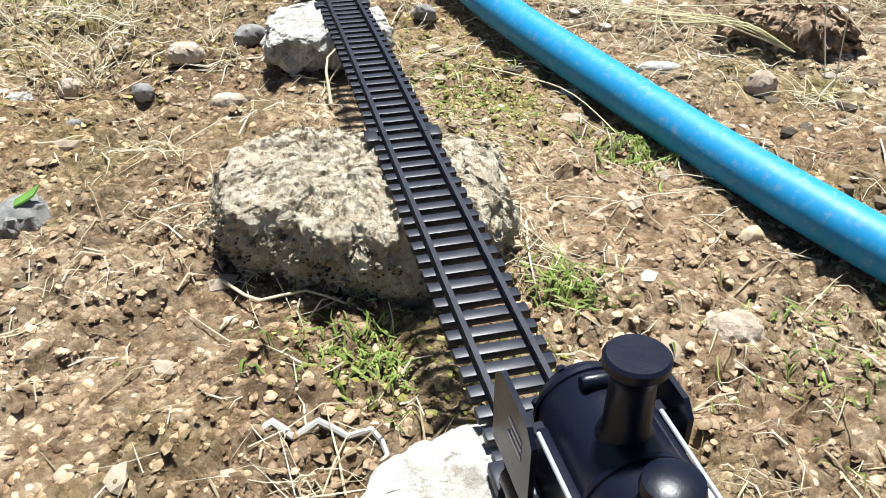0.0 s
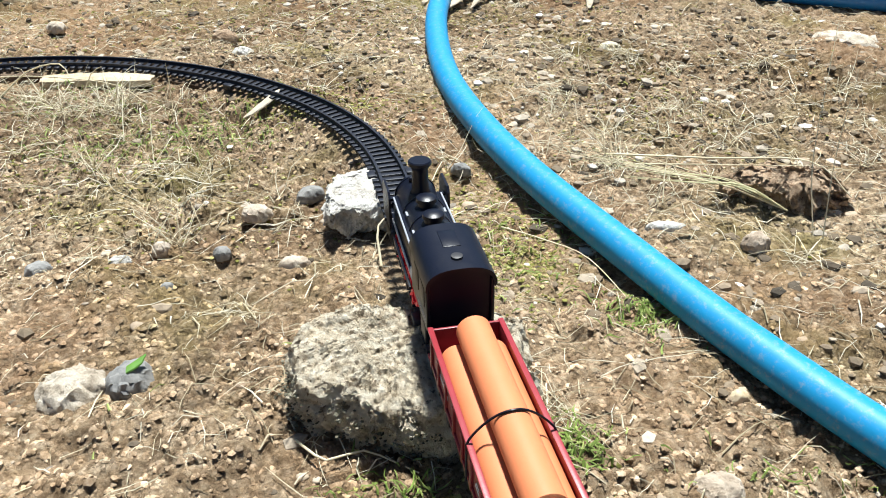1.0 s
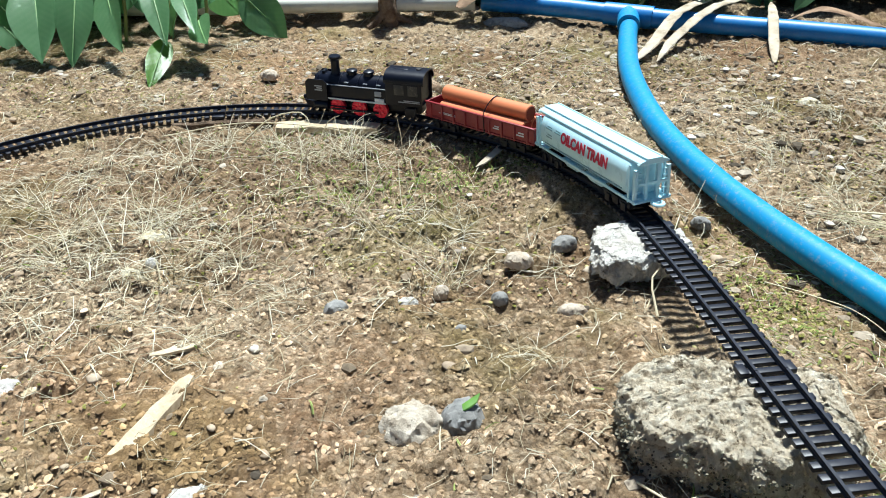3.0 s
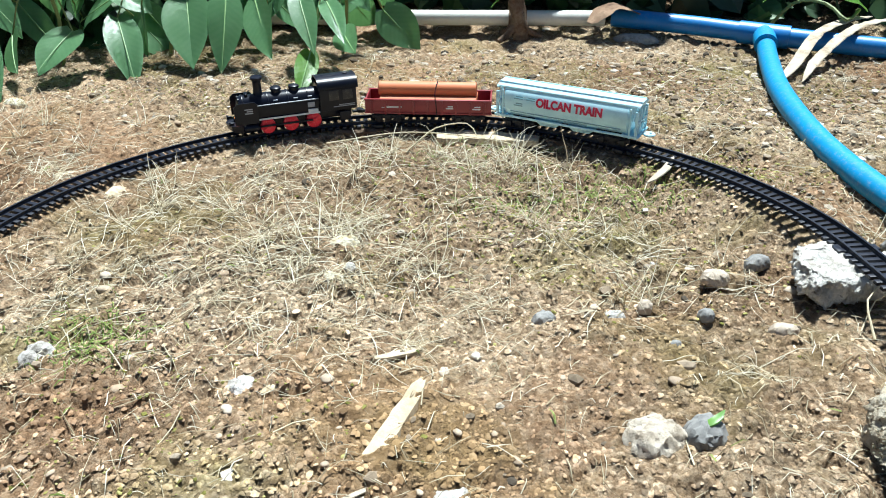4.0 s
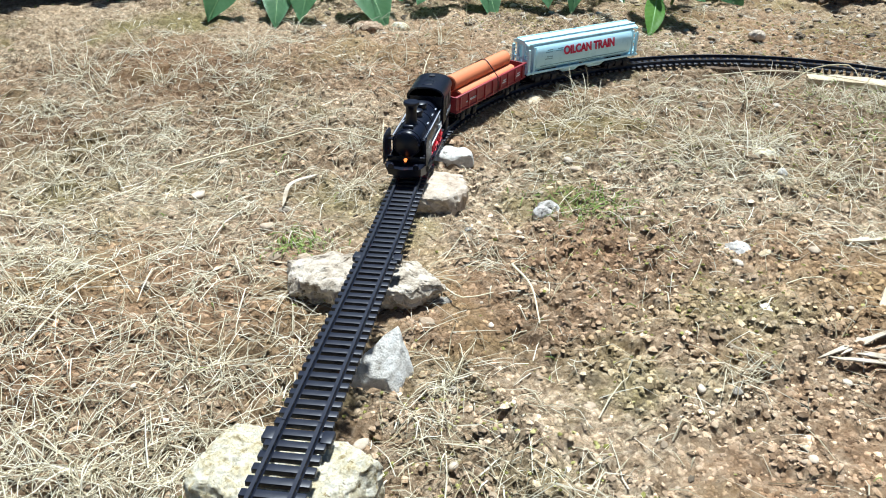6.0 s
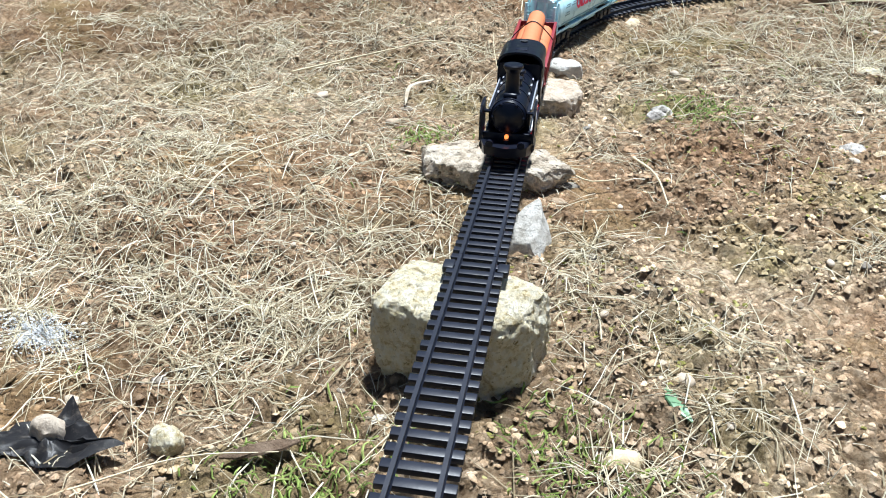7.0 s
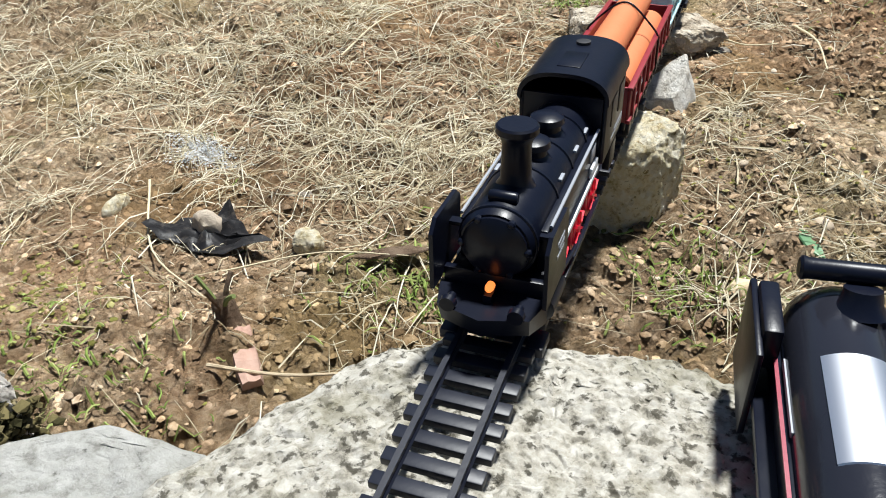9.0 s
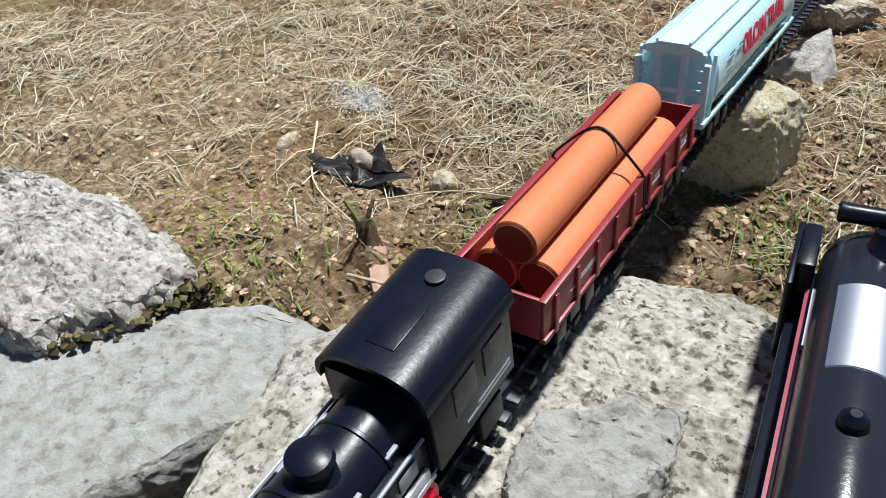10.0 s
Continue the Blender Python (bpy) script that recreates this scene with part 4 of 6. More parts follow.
stone(((-0.655, -0.300), (-0.634, -0.284), (-0.600, -0.270), (-0.588, -0.292), (-0.596, -0.330), (-0.610, -0.400), (-0.700, -0.440), (-0.790, -0.420), (-0.740, -0.360), (-0.690, -0.330)), 0.0390, ROCK_PALE,
      "smooth pale grey flat stone", "flat_stone", seed=14, rough=0.003, seg=240, dome=0.0)
stone(((-0.840, -0.330), (-0.790, -0.312), (-0.735, -0.296), (-0.690, -0.288), (-0.668, -0.296), (-0.660, -0.328), (-0.680, -0.358), (-0.730, -0.380), (-0.840, -0.400)), 0.0540, ROCK_GREY,
      "big weathered grey rock with a dark mossy side", seed=15, rough=0.006, seg=300, pits=0.0016, dome=0.02)
stone(((-0.509, -0.279), (-0.507, -0.268), (-0.496, -0.252), (-0.480, -0.247), (-0.474, -0.262), (-0.470, -0.290), (-0.488, -0.312), (-0.500, -0.296)), 0.0640, ROCK_PALE,
      "pale grey broken stone lying on the slab", "flat_stone", seed=18, rough=0.003, seg=120, dome=0.0, z0=0.050)

SINGLES = (  # x, y, half length, half width, height, turn, material, label
    (0.127, 0.423, 0.017, 0.006, 0.008, -8, ROCK_WHITE, "flat white stone chip on soil"),
    (0.178, 0.407, 0.011, 0.009, 0.013, 30, ROCK_BROWN, "round tan pebble on soil"),
    (-0.189, 0.260, 0.021, 0.019, 0.020, 10, ROCK_DUST, "pale stone with a dark hole"),
    (-0.163, 0.266, 0.016, 0.014, 0.022, 40, ROCK_SLATE, "dark slate stone on soil"),
    (-0.142, 0.278, 0.009, 0.007, 0.007, 20, ROCK_OCHRE, "small ochre stone on soil"),
    (-0.141, 0.433, 0.014, 0.009, 0.009, 5, ROCK_BROWN, "brown stone on soil"),
    (-0.105, 0.375, 0.012, 0.007, 0.008, 12, ROCK_BROWN, "brown stone on soil"),
    (-0.109, 0.458, 0.013, 0.008, 0.010, 30, ROCK_SLATE, "grey stone beside the white rock"),
    (-0.151, 0.386, 0.007, 0.006, 0.006, 0, ROCK_SLATE, "dark pebble on soil"),
    (-0.173, 0.348, 0.006, 0.005, 0.006, 60, ROCK_SLATE, "dark pebble on soil"),
    (-0.255, 0.363, 0.010, 0.008, 0.008, 10, ROCK_SLATE, "dark blue-grey pebble on soil"),
    (-0.210, 0.374, 0.010, 0.006, 0.006, 15, ROCK_WHITE, "white stone chip on soil"),
    (-0.190, 0.389, 0.007, 0.006, 0.007, 50, ROCK_BROWN, "brown pebble on soil"),
    (-0.403, 0.264, 0.013, 0.007, 0.010, 28, ROCK_OCHRE, "yellowish oval pebble on soil"),
    (-0.420, 0.263, 0.013, 0.011, 0.012, -20, ROCK_GREY, "grey stone beside a yellowish pebble"),
    (-0.410, 0.437, 0.015, 0.012, 0.009, 15, ROCK_CREAM, "pale stone in dry grass"),
    (-0.404, 0.384, 0.014, 0.009, 0.010, -30, ROCK_CREAM, "pale broken stone in dry grass"),
    (-0.396, 0.402, 0.006, 0.005, 0.009, 10, ROCK_WHITE, "white pebble in dry grass"),
    (-0.557, 0.274, 0.011, 0.009, 0.013, 30, ROCK_GREY, "grey pebble on soil"),
    (-0.628, 0.492, 0.013, 0.010, 0.007, 60, ROCK_OCHRE, "yellowish pebble beside the curved track"),
    (0.108, 0.212, 0.014, 0.010, 0.012, 15, ROCK_BROWN, "tan oval stone on soil"),
    (0.132, 0.270, 0.006, 0.005, 0.006, 0, ROCK_OCHRE, "orange pebble beside the hose"),
    (-0.064, 0.642, 0.009, 0.008, 0.011, 0, CLOD, "reddish stone beside the hose"),
    (-0.007, 0.500, 0.010, 0.006, 0.007, -20, ROCK_SLATE, "grey pebble beside the hose"),
    (0.133, 0.752, 0.014, 0.010, 0.012, 0, ROCK_CREAM, "pale stone on soil"),
    (-0.221, 0.729, 0.014, 0.009, 0.010, 0, ROCK_WHITE, "white stone behind the track"),
    (-0.249, 0.772, 0.018, 0.010, 0.013, -10, CLOD, "dark reddish clod behind the track"),
    (-0.433, 0.797, 0.012, 0.009, 0.010, 0, ROCK_BROWN, "brown stone behind the track"),
    (-0.884, 0.650, 0.026, 0.016, 0.015, 10, CLOD, "reddish clay clod under the leaves"),
    (-0.849, 0.674, 0.015, 0.010, 0.010, 0, ROCK_CREAM, "pale stone under the leaves"),
    (-0.559, 0.268, 0.010, 0.008, 0.011, 0, ROCK_GREY, "grey pebble in grass"),
    (-0.502, -0.084, 0.010, 0.008, 0.010, 20, ROCK_OCHRE, "tan pebble beside green weeds"),
    (-0.476, -0.049, 0.010, 0.008, 0.007, 0, ROCK_BROWN, "brown pebble on soil"),
    (-0.683, -0.149, 0.010, 0.008, 0.009, -10, ROCK_CREAM, "pale pebble in straw"),
    (-0.728, -0.168, 0.010, 0.007, 0.020, 10, ROCK_BROWN, "cream stone lying on a black plastic scrap"),
    (-0.786, -0.176, 0.012, 0.005, 0.008, 100, ROCK_CREAM, "long pale stone on soil"),
    (-0.288, 0.197, 0.016, 0.012, 0.014, 10, ROCK_WHITE, "pale flaky stone on soil"),
    (-0.312, 0.190, 0.008, 0.007, 0.010, 0, ROCK_SLATE, "dark round pebble on soil"),
    (-0.234, 0.236, 0.012, 0.008, 0.008, 0, ROCK_BROWN, "tan stone on soil"),
    (-0.180, 1.020, 0.040, 0.014, 0.012, -8, ROCK_PALE, "flat grey stone under the blue pipe"),
    (0.368, 0.776, 0.042, 0.024, 0.016, -6, ROCK_DUST, "flat grey stone near the pipe"),
)


def build_singles():
    for k, (x, y, a, b, h, turn, mat, label) in enumerate(SINGLES):
        me = mesh_of("pebble", stone_bm(oval(x, y, a * 0.86, b * 0.88, turn, 40 + k, 8), h * 0.66, 60 + k, rough=min(a, b) * 0.13, z0=-0.004, dome=0.0, seg=44, soft=True), mat)
        tagged(new("pebble", me), label, "stone")
    me = mesh_of("clay_clod", stone_bm(oval(0.214, 0.466, 0.040, 0.015, -8, 7), 0.016, 77, rough=0.012, seg=110, dome=0.1), CLOD)
    tagged(new("clay_clod", me), "crumbling reddish clay clod with dry straws", "clod")


build_singles()


# ---- pipes ----
def smooth_line(pts, step=0.012):
    p = [Vector(q) for q in pts]
    p = [p[0] * 2 - p[1]] + p + [p[-1] * 2 - p[-2]]
    out = []
    for a, b, c, d in zip(p, p[1:], p[2:], p[3:]):
        n = max(2, int((c - b).length / step))
        for k in range(n):
            t = k / n
            out.append(0.5 * ((2 * b) + (c - a) * t + (2 * a - 5 * b + 4 * c - d) * t * t + (3 * b - a - 3 * c + d) * t ** 3))
    return out + [p[-2]]


def build_pipes():
    line = smooth_line([(x, y, 0.0110) for x, y in ((0.42, 0.00), (0.262, 0.147), (0.193, 0.223), (0.139, 0.300), (0.089, 0.386), (0.048, 0.460), (0.014, 0.535), (-0.014, 0.618), (-0.030, 0.700), (-0.038, 0.806), (-0.034, 0.905), (-0.026, 0.992))])
    bm = tube(line, 0.0112, 24)
    tagged(new("hose", mesh_of("hose", bm, HOSE)), "thick bright blue hose lying on the soil", "hose")
    a = smooth_line([(x, y, z) for x, y, z in ((-0.215, 1.052, 0.020), (-0.10, 1.034, 0.017), (-0.026, 1.012, 0.015), (0.085, 0.982, 0.014), (0.20, 0.954, 0.014), (0.382, 0.900, 0.013), (0.75, 0.79, 0.013))], 0.03)
    p = thing("water_pipe", None, "dark blue plastic water pipe lying on the ground", "pipe")
    part("pipe", tube(a, 0.0122, 24), PIPE, p)
    part("tee", tube([(-0.055, 1.0205, 0.0155), (0.004, 1.0035, 0.0150)], 0.0142, 24), PIPE, p)
    part("tee_branch", tube([(-0.026, 1.012, 0.0150), (-0.0285, 0.972, 0.0135)], 0.0138, 24), HOSE, p)
    w = smooth_line([(-1.10, 0.930, 0.020), (-0.70, 0.985, 0.020), (-0.46, 1.015, 0.020), (-0.225, 1.045, 0.020)], 0.05)
    q = thing("white_pipe", None, "white plastic pipe with dirt at the plants", "pipe")
    part("pipe", tube(w, 0.0100, 24), PIPE_WHITE, q)
    part("sleeve", tube([(-0.352, 1.0288, 0.020), (-0.328, 1.0318, 0.020)], 0.0128, 24), BARK, q, "dark mossy pipe joint")
    st = thing("shrub_stump", Matrix.Translation((-0.338, 1.012, 0)), "mossy grey-brown shrub stump beside the white pipe", "stump")
    bm = tube(smooth_line([(0.004, 0.002, -0.004), (0, 0, 0.030), (-0.006, 0.008, 0.075), (-0.002, 0.016, 0.130)], 0.006), 0.0105, 14)
    for v in bm.verts:
        v.co += noise.noise_vector(v.co * 90) * 0.0035
    part("trunk", bm, BARK, st)
    for k, a in enumerate((0.4, 2.4, 4.0)):
        part("root", tube(smooth_line([(0, 0, 0.022), (0.016 * math.cos(a), 0.014 * math.sin(a), 0.006), (0.034 * math.cos(a), 0.026 * math.sin(a), -0.002)], 0.006), [0.006 - 0.0005 * i for i in range(len(smooth_line([(0, 0, 0.022), (0.016 * math.cos(a), 0.014 * math.sin(a), 0.006), (0.034 * math.cos(a), 0.026 * math.sin(a), -0.002)], 0.006)))], 9), BARK, st)


build_pipes()


# ---- plants ----
def leaf_bm(length, width, fold, droop, seed):
    """A heart-shaped pointed leaf along +x, folded at its midrib."""
    r = random.Random(seed)
    bm = bmesh.new()
    n = 12
    rows = []
    for k in range(n + 1):
        u = k / n
        w = width * 0.53 * (math.sin(math.pi * min(1, u * 0.97 + 0.03) ** 0.70) ** 0.72) * (1 - 0.55 * u ** 7)
        x = length * u
        z = -droop * length * u * u
        row = []
        for v in (-1, -0.66, -0.33, 0, 0.33, 0.66, 1):
            wav = 0.02 * width * math.sin(9 * u + 4 * v + seed) * abs(v)
            row.append(bm.verts.new((x - 0.07 * length * (1 - u) ** 4 * abs(v), v * w, z + fold * abs(v) * w + wav - 0.012 * width * (1 - abs(math.cos(u * 26))) * (1 - abs(v)) * (abs(v) > 0))))
        rows.append(row)
    for a, b in zip(rows, rows[1:]):
        for k in range(6):
            bm.faces.new((a[k], a[k + 1], b[k + 1], b[k]))
    bmesh.ops.solidify(bm, geom=list(bm.faces), thickness=0.0004)
    return bm


def vein_bm(length, droop):
    return tube([(length * u, 0, -droop * length * u * u + 0.0004) for u in (0, 0.25, 0.5, 0.75, 0.97)], [0.0009, 0.0008, 0.0006, 0.0004, 0.0002], 6)


PLANTS = (   # stem foot; then leaves: tip, base, width, light or dark
    ((-1.00, 0.75), ((-1.074, 0.595, 0.012, -1.068, 0.660, 0.060, 0.057, 0), (-1.046, 0.679, 0.050, -1.025, 0.744, 0.076, 0.079, 1), (-0.968, 0.632, 0.012, -0.972, 0.697, 0.067, 0.059, 0), (-0.991, 0.616, 0.012, -1.019, 0.681, 0.051, 0.045, 0))),
    ((-0.87, 0.80), ((-0.862, 0.658, 0.012, -0.931, 0.723, 0.070, 0.063, 0), (-0.863, 0.698, 0.030, -0.899, 0.763, 0.048, 0.045, 0), (-0.842, 0.715, 0.030, -0.833, 0.780, 0.051, 0.052, 0), (-0.80, 0.80, 0.090, -0.84, 0.82, 0.125, 0.05, 1))),
    ((-0.76, 0.86), ((-0.749, 0.751, 0.012, -0.795, 0.816, 0.058, 0.045, 0), (-0.755, 0.795, 0.020, -0.770, 0.830, 0.065, 0.030, 0), (-0.70, 0.84, 0.10, -0.75, 0.87, 0.13, 0.05, 0))),
    ((-0.65, 0.90), ((-0.688, 0.775, 0.020, -0.715, 0.840, 0.078, 0.060, 0), (-0.654, 0.783, 0.020, -0.669, 0.848, 0.079, 0.044, 0), (-0.598, 0.786, 0.030, -0.634, 0.851, 0.076, 0.044, 0), (-0.72, 0.86, 0.095, -0.67, 0.88, 0.125, 0.05, 1))),
    ((-0.55, 0.91), ((-0.550, 0.799, 0.040, -0.586, 0.864, 0.086, 0.033, 0), (-0.552, 0.754, 0.006, -0.560, 0.819, 0.027, 0.029, 1), (-0.505, 0.798, 0.040, -0.534, 0.863, 0.041, 0.037, 0), (-0.513, 0.796, 0.060, -0.550, 0.861, 0.075, 0.029, 0))),
)


def build_plants():
    seed = 0
    for (fx, fy), leaves in PLANTS:
        pl = thing("leafy_plant", None, "green plant with large drooping pointed leaves", "plant", "plants along the bed")
        base = Vector((fx, fy, -0.004))
        crown = Vector((fx + 0.005, fy - 0.012, 0.125))
        part("stem", tube(smooth_line([base, base.lerp(crown, 0.5) + Vector((0.008, 0.004, 0)), crown], 0.02), 0.0022, 8), STEM, pl)
        more = list(leaves)
        r = random.Random(fx)
        for k in range(11):   # leaves further back and higher
            a = r.uniform(0, math.pi)
            b = crown + Vector((r.uniform(-0.06, 0.06), r.uniform(0.02, 0.13), r.uniform(-0.09, -0.01)))
            t = b + Vector((math.cos(a) * 0.055, math.sin(a) * 0.03 - 0.02, -r.uniform(0.02, 0.06)))
            more.append((*t, *b, r.uniform(0.035, 0.055), 0))
        for tx, ty, tz, bx, by, bz, w, light in more:
            seed += 1
            tip, foot = Vector((tx, ty, tz)), Vector((bx, by, bz))
            x = (tip - foot)
            length = x.length * 1.04
            x.normalize()
            face = Vector((0.55 * math.sin(seed * 2.1), -0.62, 0.78 + 0.35 * math.cos(seed * 1.3)))
            z = (face - x * face.dot(x)).normalized()
            m = Matrix((x, z.cross(x), z)).transposed().to_4x4()
            m.translation = foot
            lf = part("leaf", leaf_bm(length, w * 0.88, 0.28 + 0.20 * math.sin(seed), 0.14 + 0.10 * math.sin(seed * 3.3), seed), LEAF_LIGHT if light else LEAF, pl, "light green leaf" if light else "")
            lf.matrix_basis = m
            vn = part("midrib", vein_bm(length, 0.10), VEIN, lf)
            part("leaf_stalk", tube(smooth_line([crown, crown.lerp(foot, 0.6) + Vector((0, 0, 0.012)), foot], 0.015), 0.0010, 6), STEM, pl)


build_plants()


def build_vine():
    vi = thing("vine", None, "thin yellow-green vine trailing over the blue pipe", "plant")
    part("stem", tube(smooth_line([(-0.01, 1.09, 0.00), (0.015, 1.06, 0.045), (0.045, 1.03, 0.052), (0.065, 1.00, 0.040), (0.085, 1.03, 0.045), (0.10, 1.09, 0.03)], 0.01), 0.0022, 8), STEM, vi)
    part("stem", tube(smooth_line([(-0.36, 1.10, 0.0), (-0.335, 1.07, 0.05), (-0.30, 1.045, 0.06), (-0.27, 1.06, 0.045)], 0.01), 0.0024, 8), STEM, vi)
    for k, (x, y, z, turn, w) in enumerate(((0.06, 1.02, 0.062, 20, 0.034), (0.02, 1.07, 0.06, 160, 0.03), (-0.30, 1.05, 0.07, 60, 0.030), (-0.34, 1.06, 0.05, 200, 0.026))):
        lf = part("leaf", leaf_bm(0.045, w, 0.2, 0.3, 90 + k), LEAF_LIGHT, vi, "yellow-green leaf")
        lf.matrix_basis = Matrix.Translation((x, y, z)) @ pose(0, 0, 0, 15, 10, turn)


build_vine()


def numpy_mesh(name, co, faces, mat, smooth=False):
    me = bpy.data.meshes.new(name)
    k = faces.shape[1]
    me.vertices.add(len(co))
    me.vertices.foreach_set("co", np.ascontiguousarray(co, dtype=np.float32).ravel())
    me.loops.add(faces.size)
    me.loops.foreach_set("vertex_index", faces.ravel().astype(np.int32))
    me.polygons.add(len(faces))
    me.polygons.foreach_set("loop_start", np.arange(0, faces.size, k, dtype=np.int32))
    me.update(calc_edges=True)
    if smooth:
        me.shade_smooth()
    else:
        me.shade_flat()
    me.materials.append(mat)
    return me


def strands(rng, x, y, heading, length, rise, width, bend, z=None, tip=0.0, n=5):
    """Many thin blades as three-sided tubes. rise: height of the arch; tip: height of the end."""
    N = len(x)
    u = np.linspace(0, 1, n)[None, :]
    h = heading[:, None] + bend[:, None] * (u - 0.5)
    step = (length[:, None] / (n - 1))
    dx, dy = np.cos(h) * step, np.sin(h) * step
    X = x[:, None] + np.cumsum(dx, 1) - dx[:, :1]
    Y = y[:, None] + np.cumsum(dy, 1) - dy[:, :1]
    Z = ground_z(X, Y) + 0.0012 + rise[:, None] * np.sin(np.pi * u) + np.broadcast_to(np.asarray(tip).reshape(-1, 1) if np.ndim(tip) else tip, (N, 1)) * u ** 1.3
    taper = (1 - 0.75 * u ** 3) * width[:, None]
    px, py = -np.sin(h), np.cos(h)
    ring = []
    for a, b in ((1.0, 0.0), (-1.0, 0.0), (0.0, 0.75)):
        ring.append(np.stack([X + px * taper * a * 0.5, Y + py * taper * a * 0.5, Z + taper * b * 0.7], -1))
    co = np.stack(ring, 2).reshape(-1, 3)       # N, n, 3
    base = (np.arange(N)[:, None, None] * n + np.arange(n - 1)[None, :, None]) * 3
    k = np.arange(3)[None, None, :]
    k1 = (k + 1) % 3
    q = np.stack([base + k, base + k1, base + 3 + k1, base + 3 + k], -1).reshape(-1, 4)
    return co, q


def track_clear(x, y, gap=0.018):
    s = np.arange(-0.24, 2.48, 0.02)
    p = np.array([track_point(v)[:2] for v in s])
    keep = np.ones(len(x), bool)
    for px, py in p:
        keep &= np.hypot(x - px, y - py) > gap
    return keep


def spread(rng, count, spots):
    """Points round spots of (weight, x, y, sx, sy)."""
    w = np.array([s[0] for s in spots], float)
    pick = rng.choice(len(spots), count, p=w / w.sum())
    sp = np.array(spots)[pick]
    return sp[:, 1] + rng.normal(size=count) * sp[:, 3], sp[:, 2] + rng.normal(size=count) * sp[:, 4]


def build_litter():
    rng = np.random.default_rng(11)
    # crumbs and pebbles
    ico = bmesh.new()
    bmesh.ops.create_icosphere(ico, subdivisions=1, radius=1)
    ico.verts.ensure_lookup_table()
    v0 = np.array([v.co[:] for v in ico.verts])
    f0 = np.array([[v.index for v in f.verts] for f in ico.faces])
    ico.free()
    ico = bmesh.new()
    bmesh.ops.create_icosphere(ico, subdivisions=2, radius=1)
    v1 = np.array([v.co[:] for v in ico.verts])
    f1 = np.array([[v.index for v in f.verts] for f in ico.faces])
    ico.free()

    def scatter(name, count, v, f, lo, hi, power, mat, label, flat, jit):
        part_near = rng.random(count) < 0.4
        x = np.where(part_near, -0.34 + 0.30 * rng.normal(size=count), rng.uniform(-0.95, 0.34, count))
        y = np.where(part_near, 0.08 + 0.24 * rng.normal(size=count), rng.uniform(-0.28, 0.85, count))
        size = lo + (hi - lo) * rng.random(count) ** power
        ok = track_clear(x, y, 0.006 if lo < 0.001 else 0.015)
        x, y, size = x[ok], y[ok], size[ok]
        N = len(x)
        a = rng.uniform(0, 2 * np.pi, N)
        sc = np.stack([size * rng.uniform(0.8, 1.4, N), size * rng.uniform(0.7, 1.1, N), size * flat * rng.uniform(0.7, 1.2, N)], -1)
        p = v[None] * (1 + rng.uniform(-jit, jit, (N, len(v), 1)))
        p = p * sc[:, None, :]
        c, s = np.cos(a)[:, None], np.sin(a)[:, None]
        co = np.stack([p[..., 0] * c - p[..., 1] * s + x[:, None], p[..., 0] * s + p[..., 1] * c + y[:, None], p[..., 2] + (ground_z(x, y) - sc[:, 2] * 0.18)[:, None]], -1)
        faces = (f[None] + (np.arange(N) * len(v))[:, None, None]).reshape(-1, 3)
        tagged(new(name, numpy_mesh(name, co.reshape(-1, 3), faces, mat, True)), label, "soil litter", kind="stuff")
    v8 = np.array([[1, 0, 0], [0, 1, 0], [-1, 0, 0], [0, -1, 0], [0.15, 0.1, 0.9], [0, 0, -0.8], [0.75, 0.72, 0.45], [-0.7, 0.7, 0.5], [-0.72, -0.7, 0.4], [0.7, -0.75, 0.5]])
    f8 = np.array([[4, 6, 7], [4, 7, 8], [4, 8, 9], [4, 9, 6], [0, 1, 6], [1, 7, 6], [1, 2, 7], [2, 8, 7], [2, 3, 8], [3, 9, 8], [3, 0, 9], [0, 6, 9]])
    v6 = np.array([[math.cos(k * math.pi / 3), math.sin(k * math.pi / 3), -0.30] for k in range(6)] + [[0.12, 0.08, 0.80]])
    f6 = np.array([[k, (k + 1) % 6, 6] for k in range(6)])
    scatter("soil_crumbs", 125000, v6, f6, 0.0006, 0.0026, 1.9, CRUMBS, "loose brown soil crumbs", 0.70, 0.40)
    scatter("gravel", 480, v1, f1, 0.0018, 0.0050, 3.0, PEBBLES, "small mixed pebbles in the soil", 0.5, 0.16)

    def heap(name, count, spots, lo, hi, power, mat, label, category, flat, v=v8, f=f8, clear=0.015, jit=0.36):
        x, y = spread(rng, count, spots)
        ok = track_clear(x, y, clear)
        x, y = x[ok], y[ok]
        N = len(x)
        size = lo + (hi - lo) * rng.random(N) ** power
        a = rng.uniform(0, 2 * np.pi, N)
        sc = np.stack([size * rng.uniform(0.8, 1.4, N), size * rng.uniform(0.7, 1.1, N), size * flat * rng.uniform(0.7, 1.2, N)], -1)
        p = v[None] * (1 + rng.uniform(-jit, jit, (N, len(v), 1))) * sc[:, None, :]
        c, s = np.cos(a)[:, None], np.sin(a)[:, None]
        co = np.stack([p[..., 0] * c - p[..., 1] * s + x[:, None], p[..., 0] * s + p[..., 1] * c + y[:, None], p[..., 2] + (ground_z(x, y) - 0.2 * sc[:, 2])[:, None]], -1)
        tagged(new(name, numpy_mesh(name, co.reshape(-1, 3), (f[None] + (np.arange(N) * len(v))[:, None, None]).reshape(-1, 3), mat)), label, category, kind="stuff")
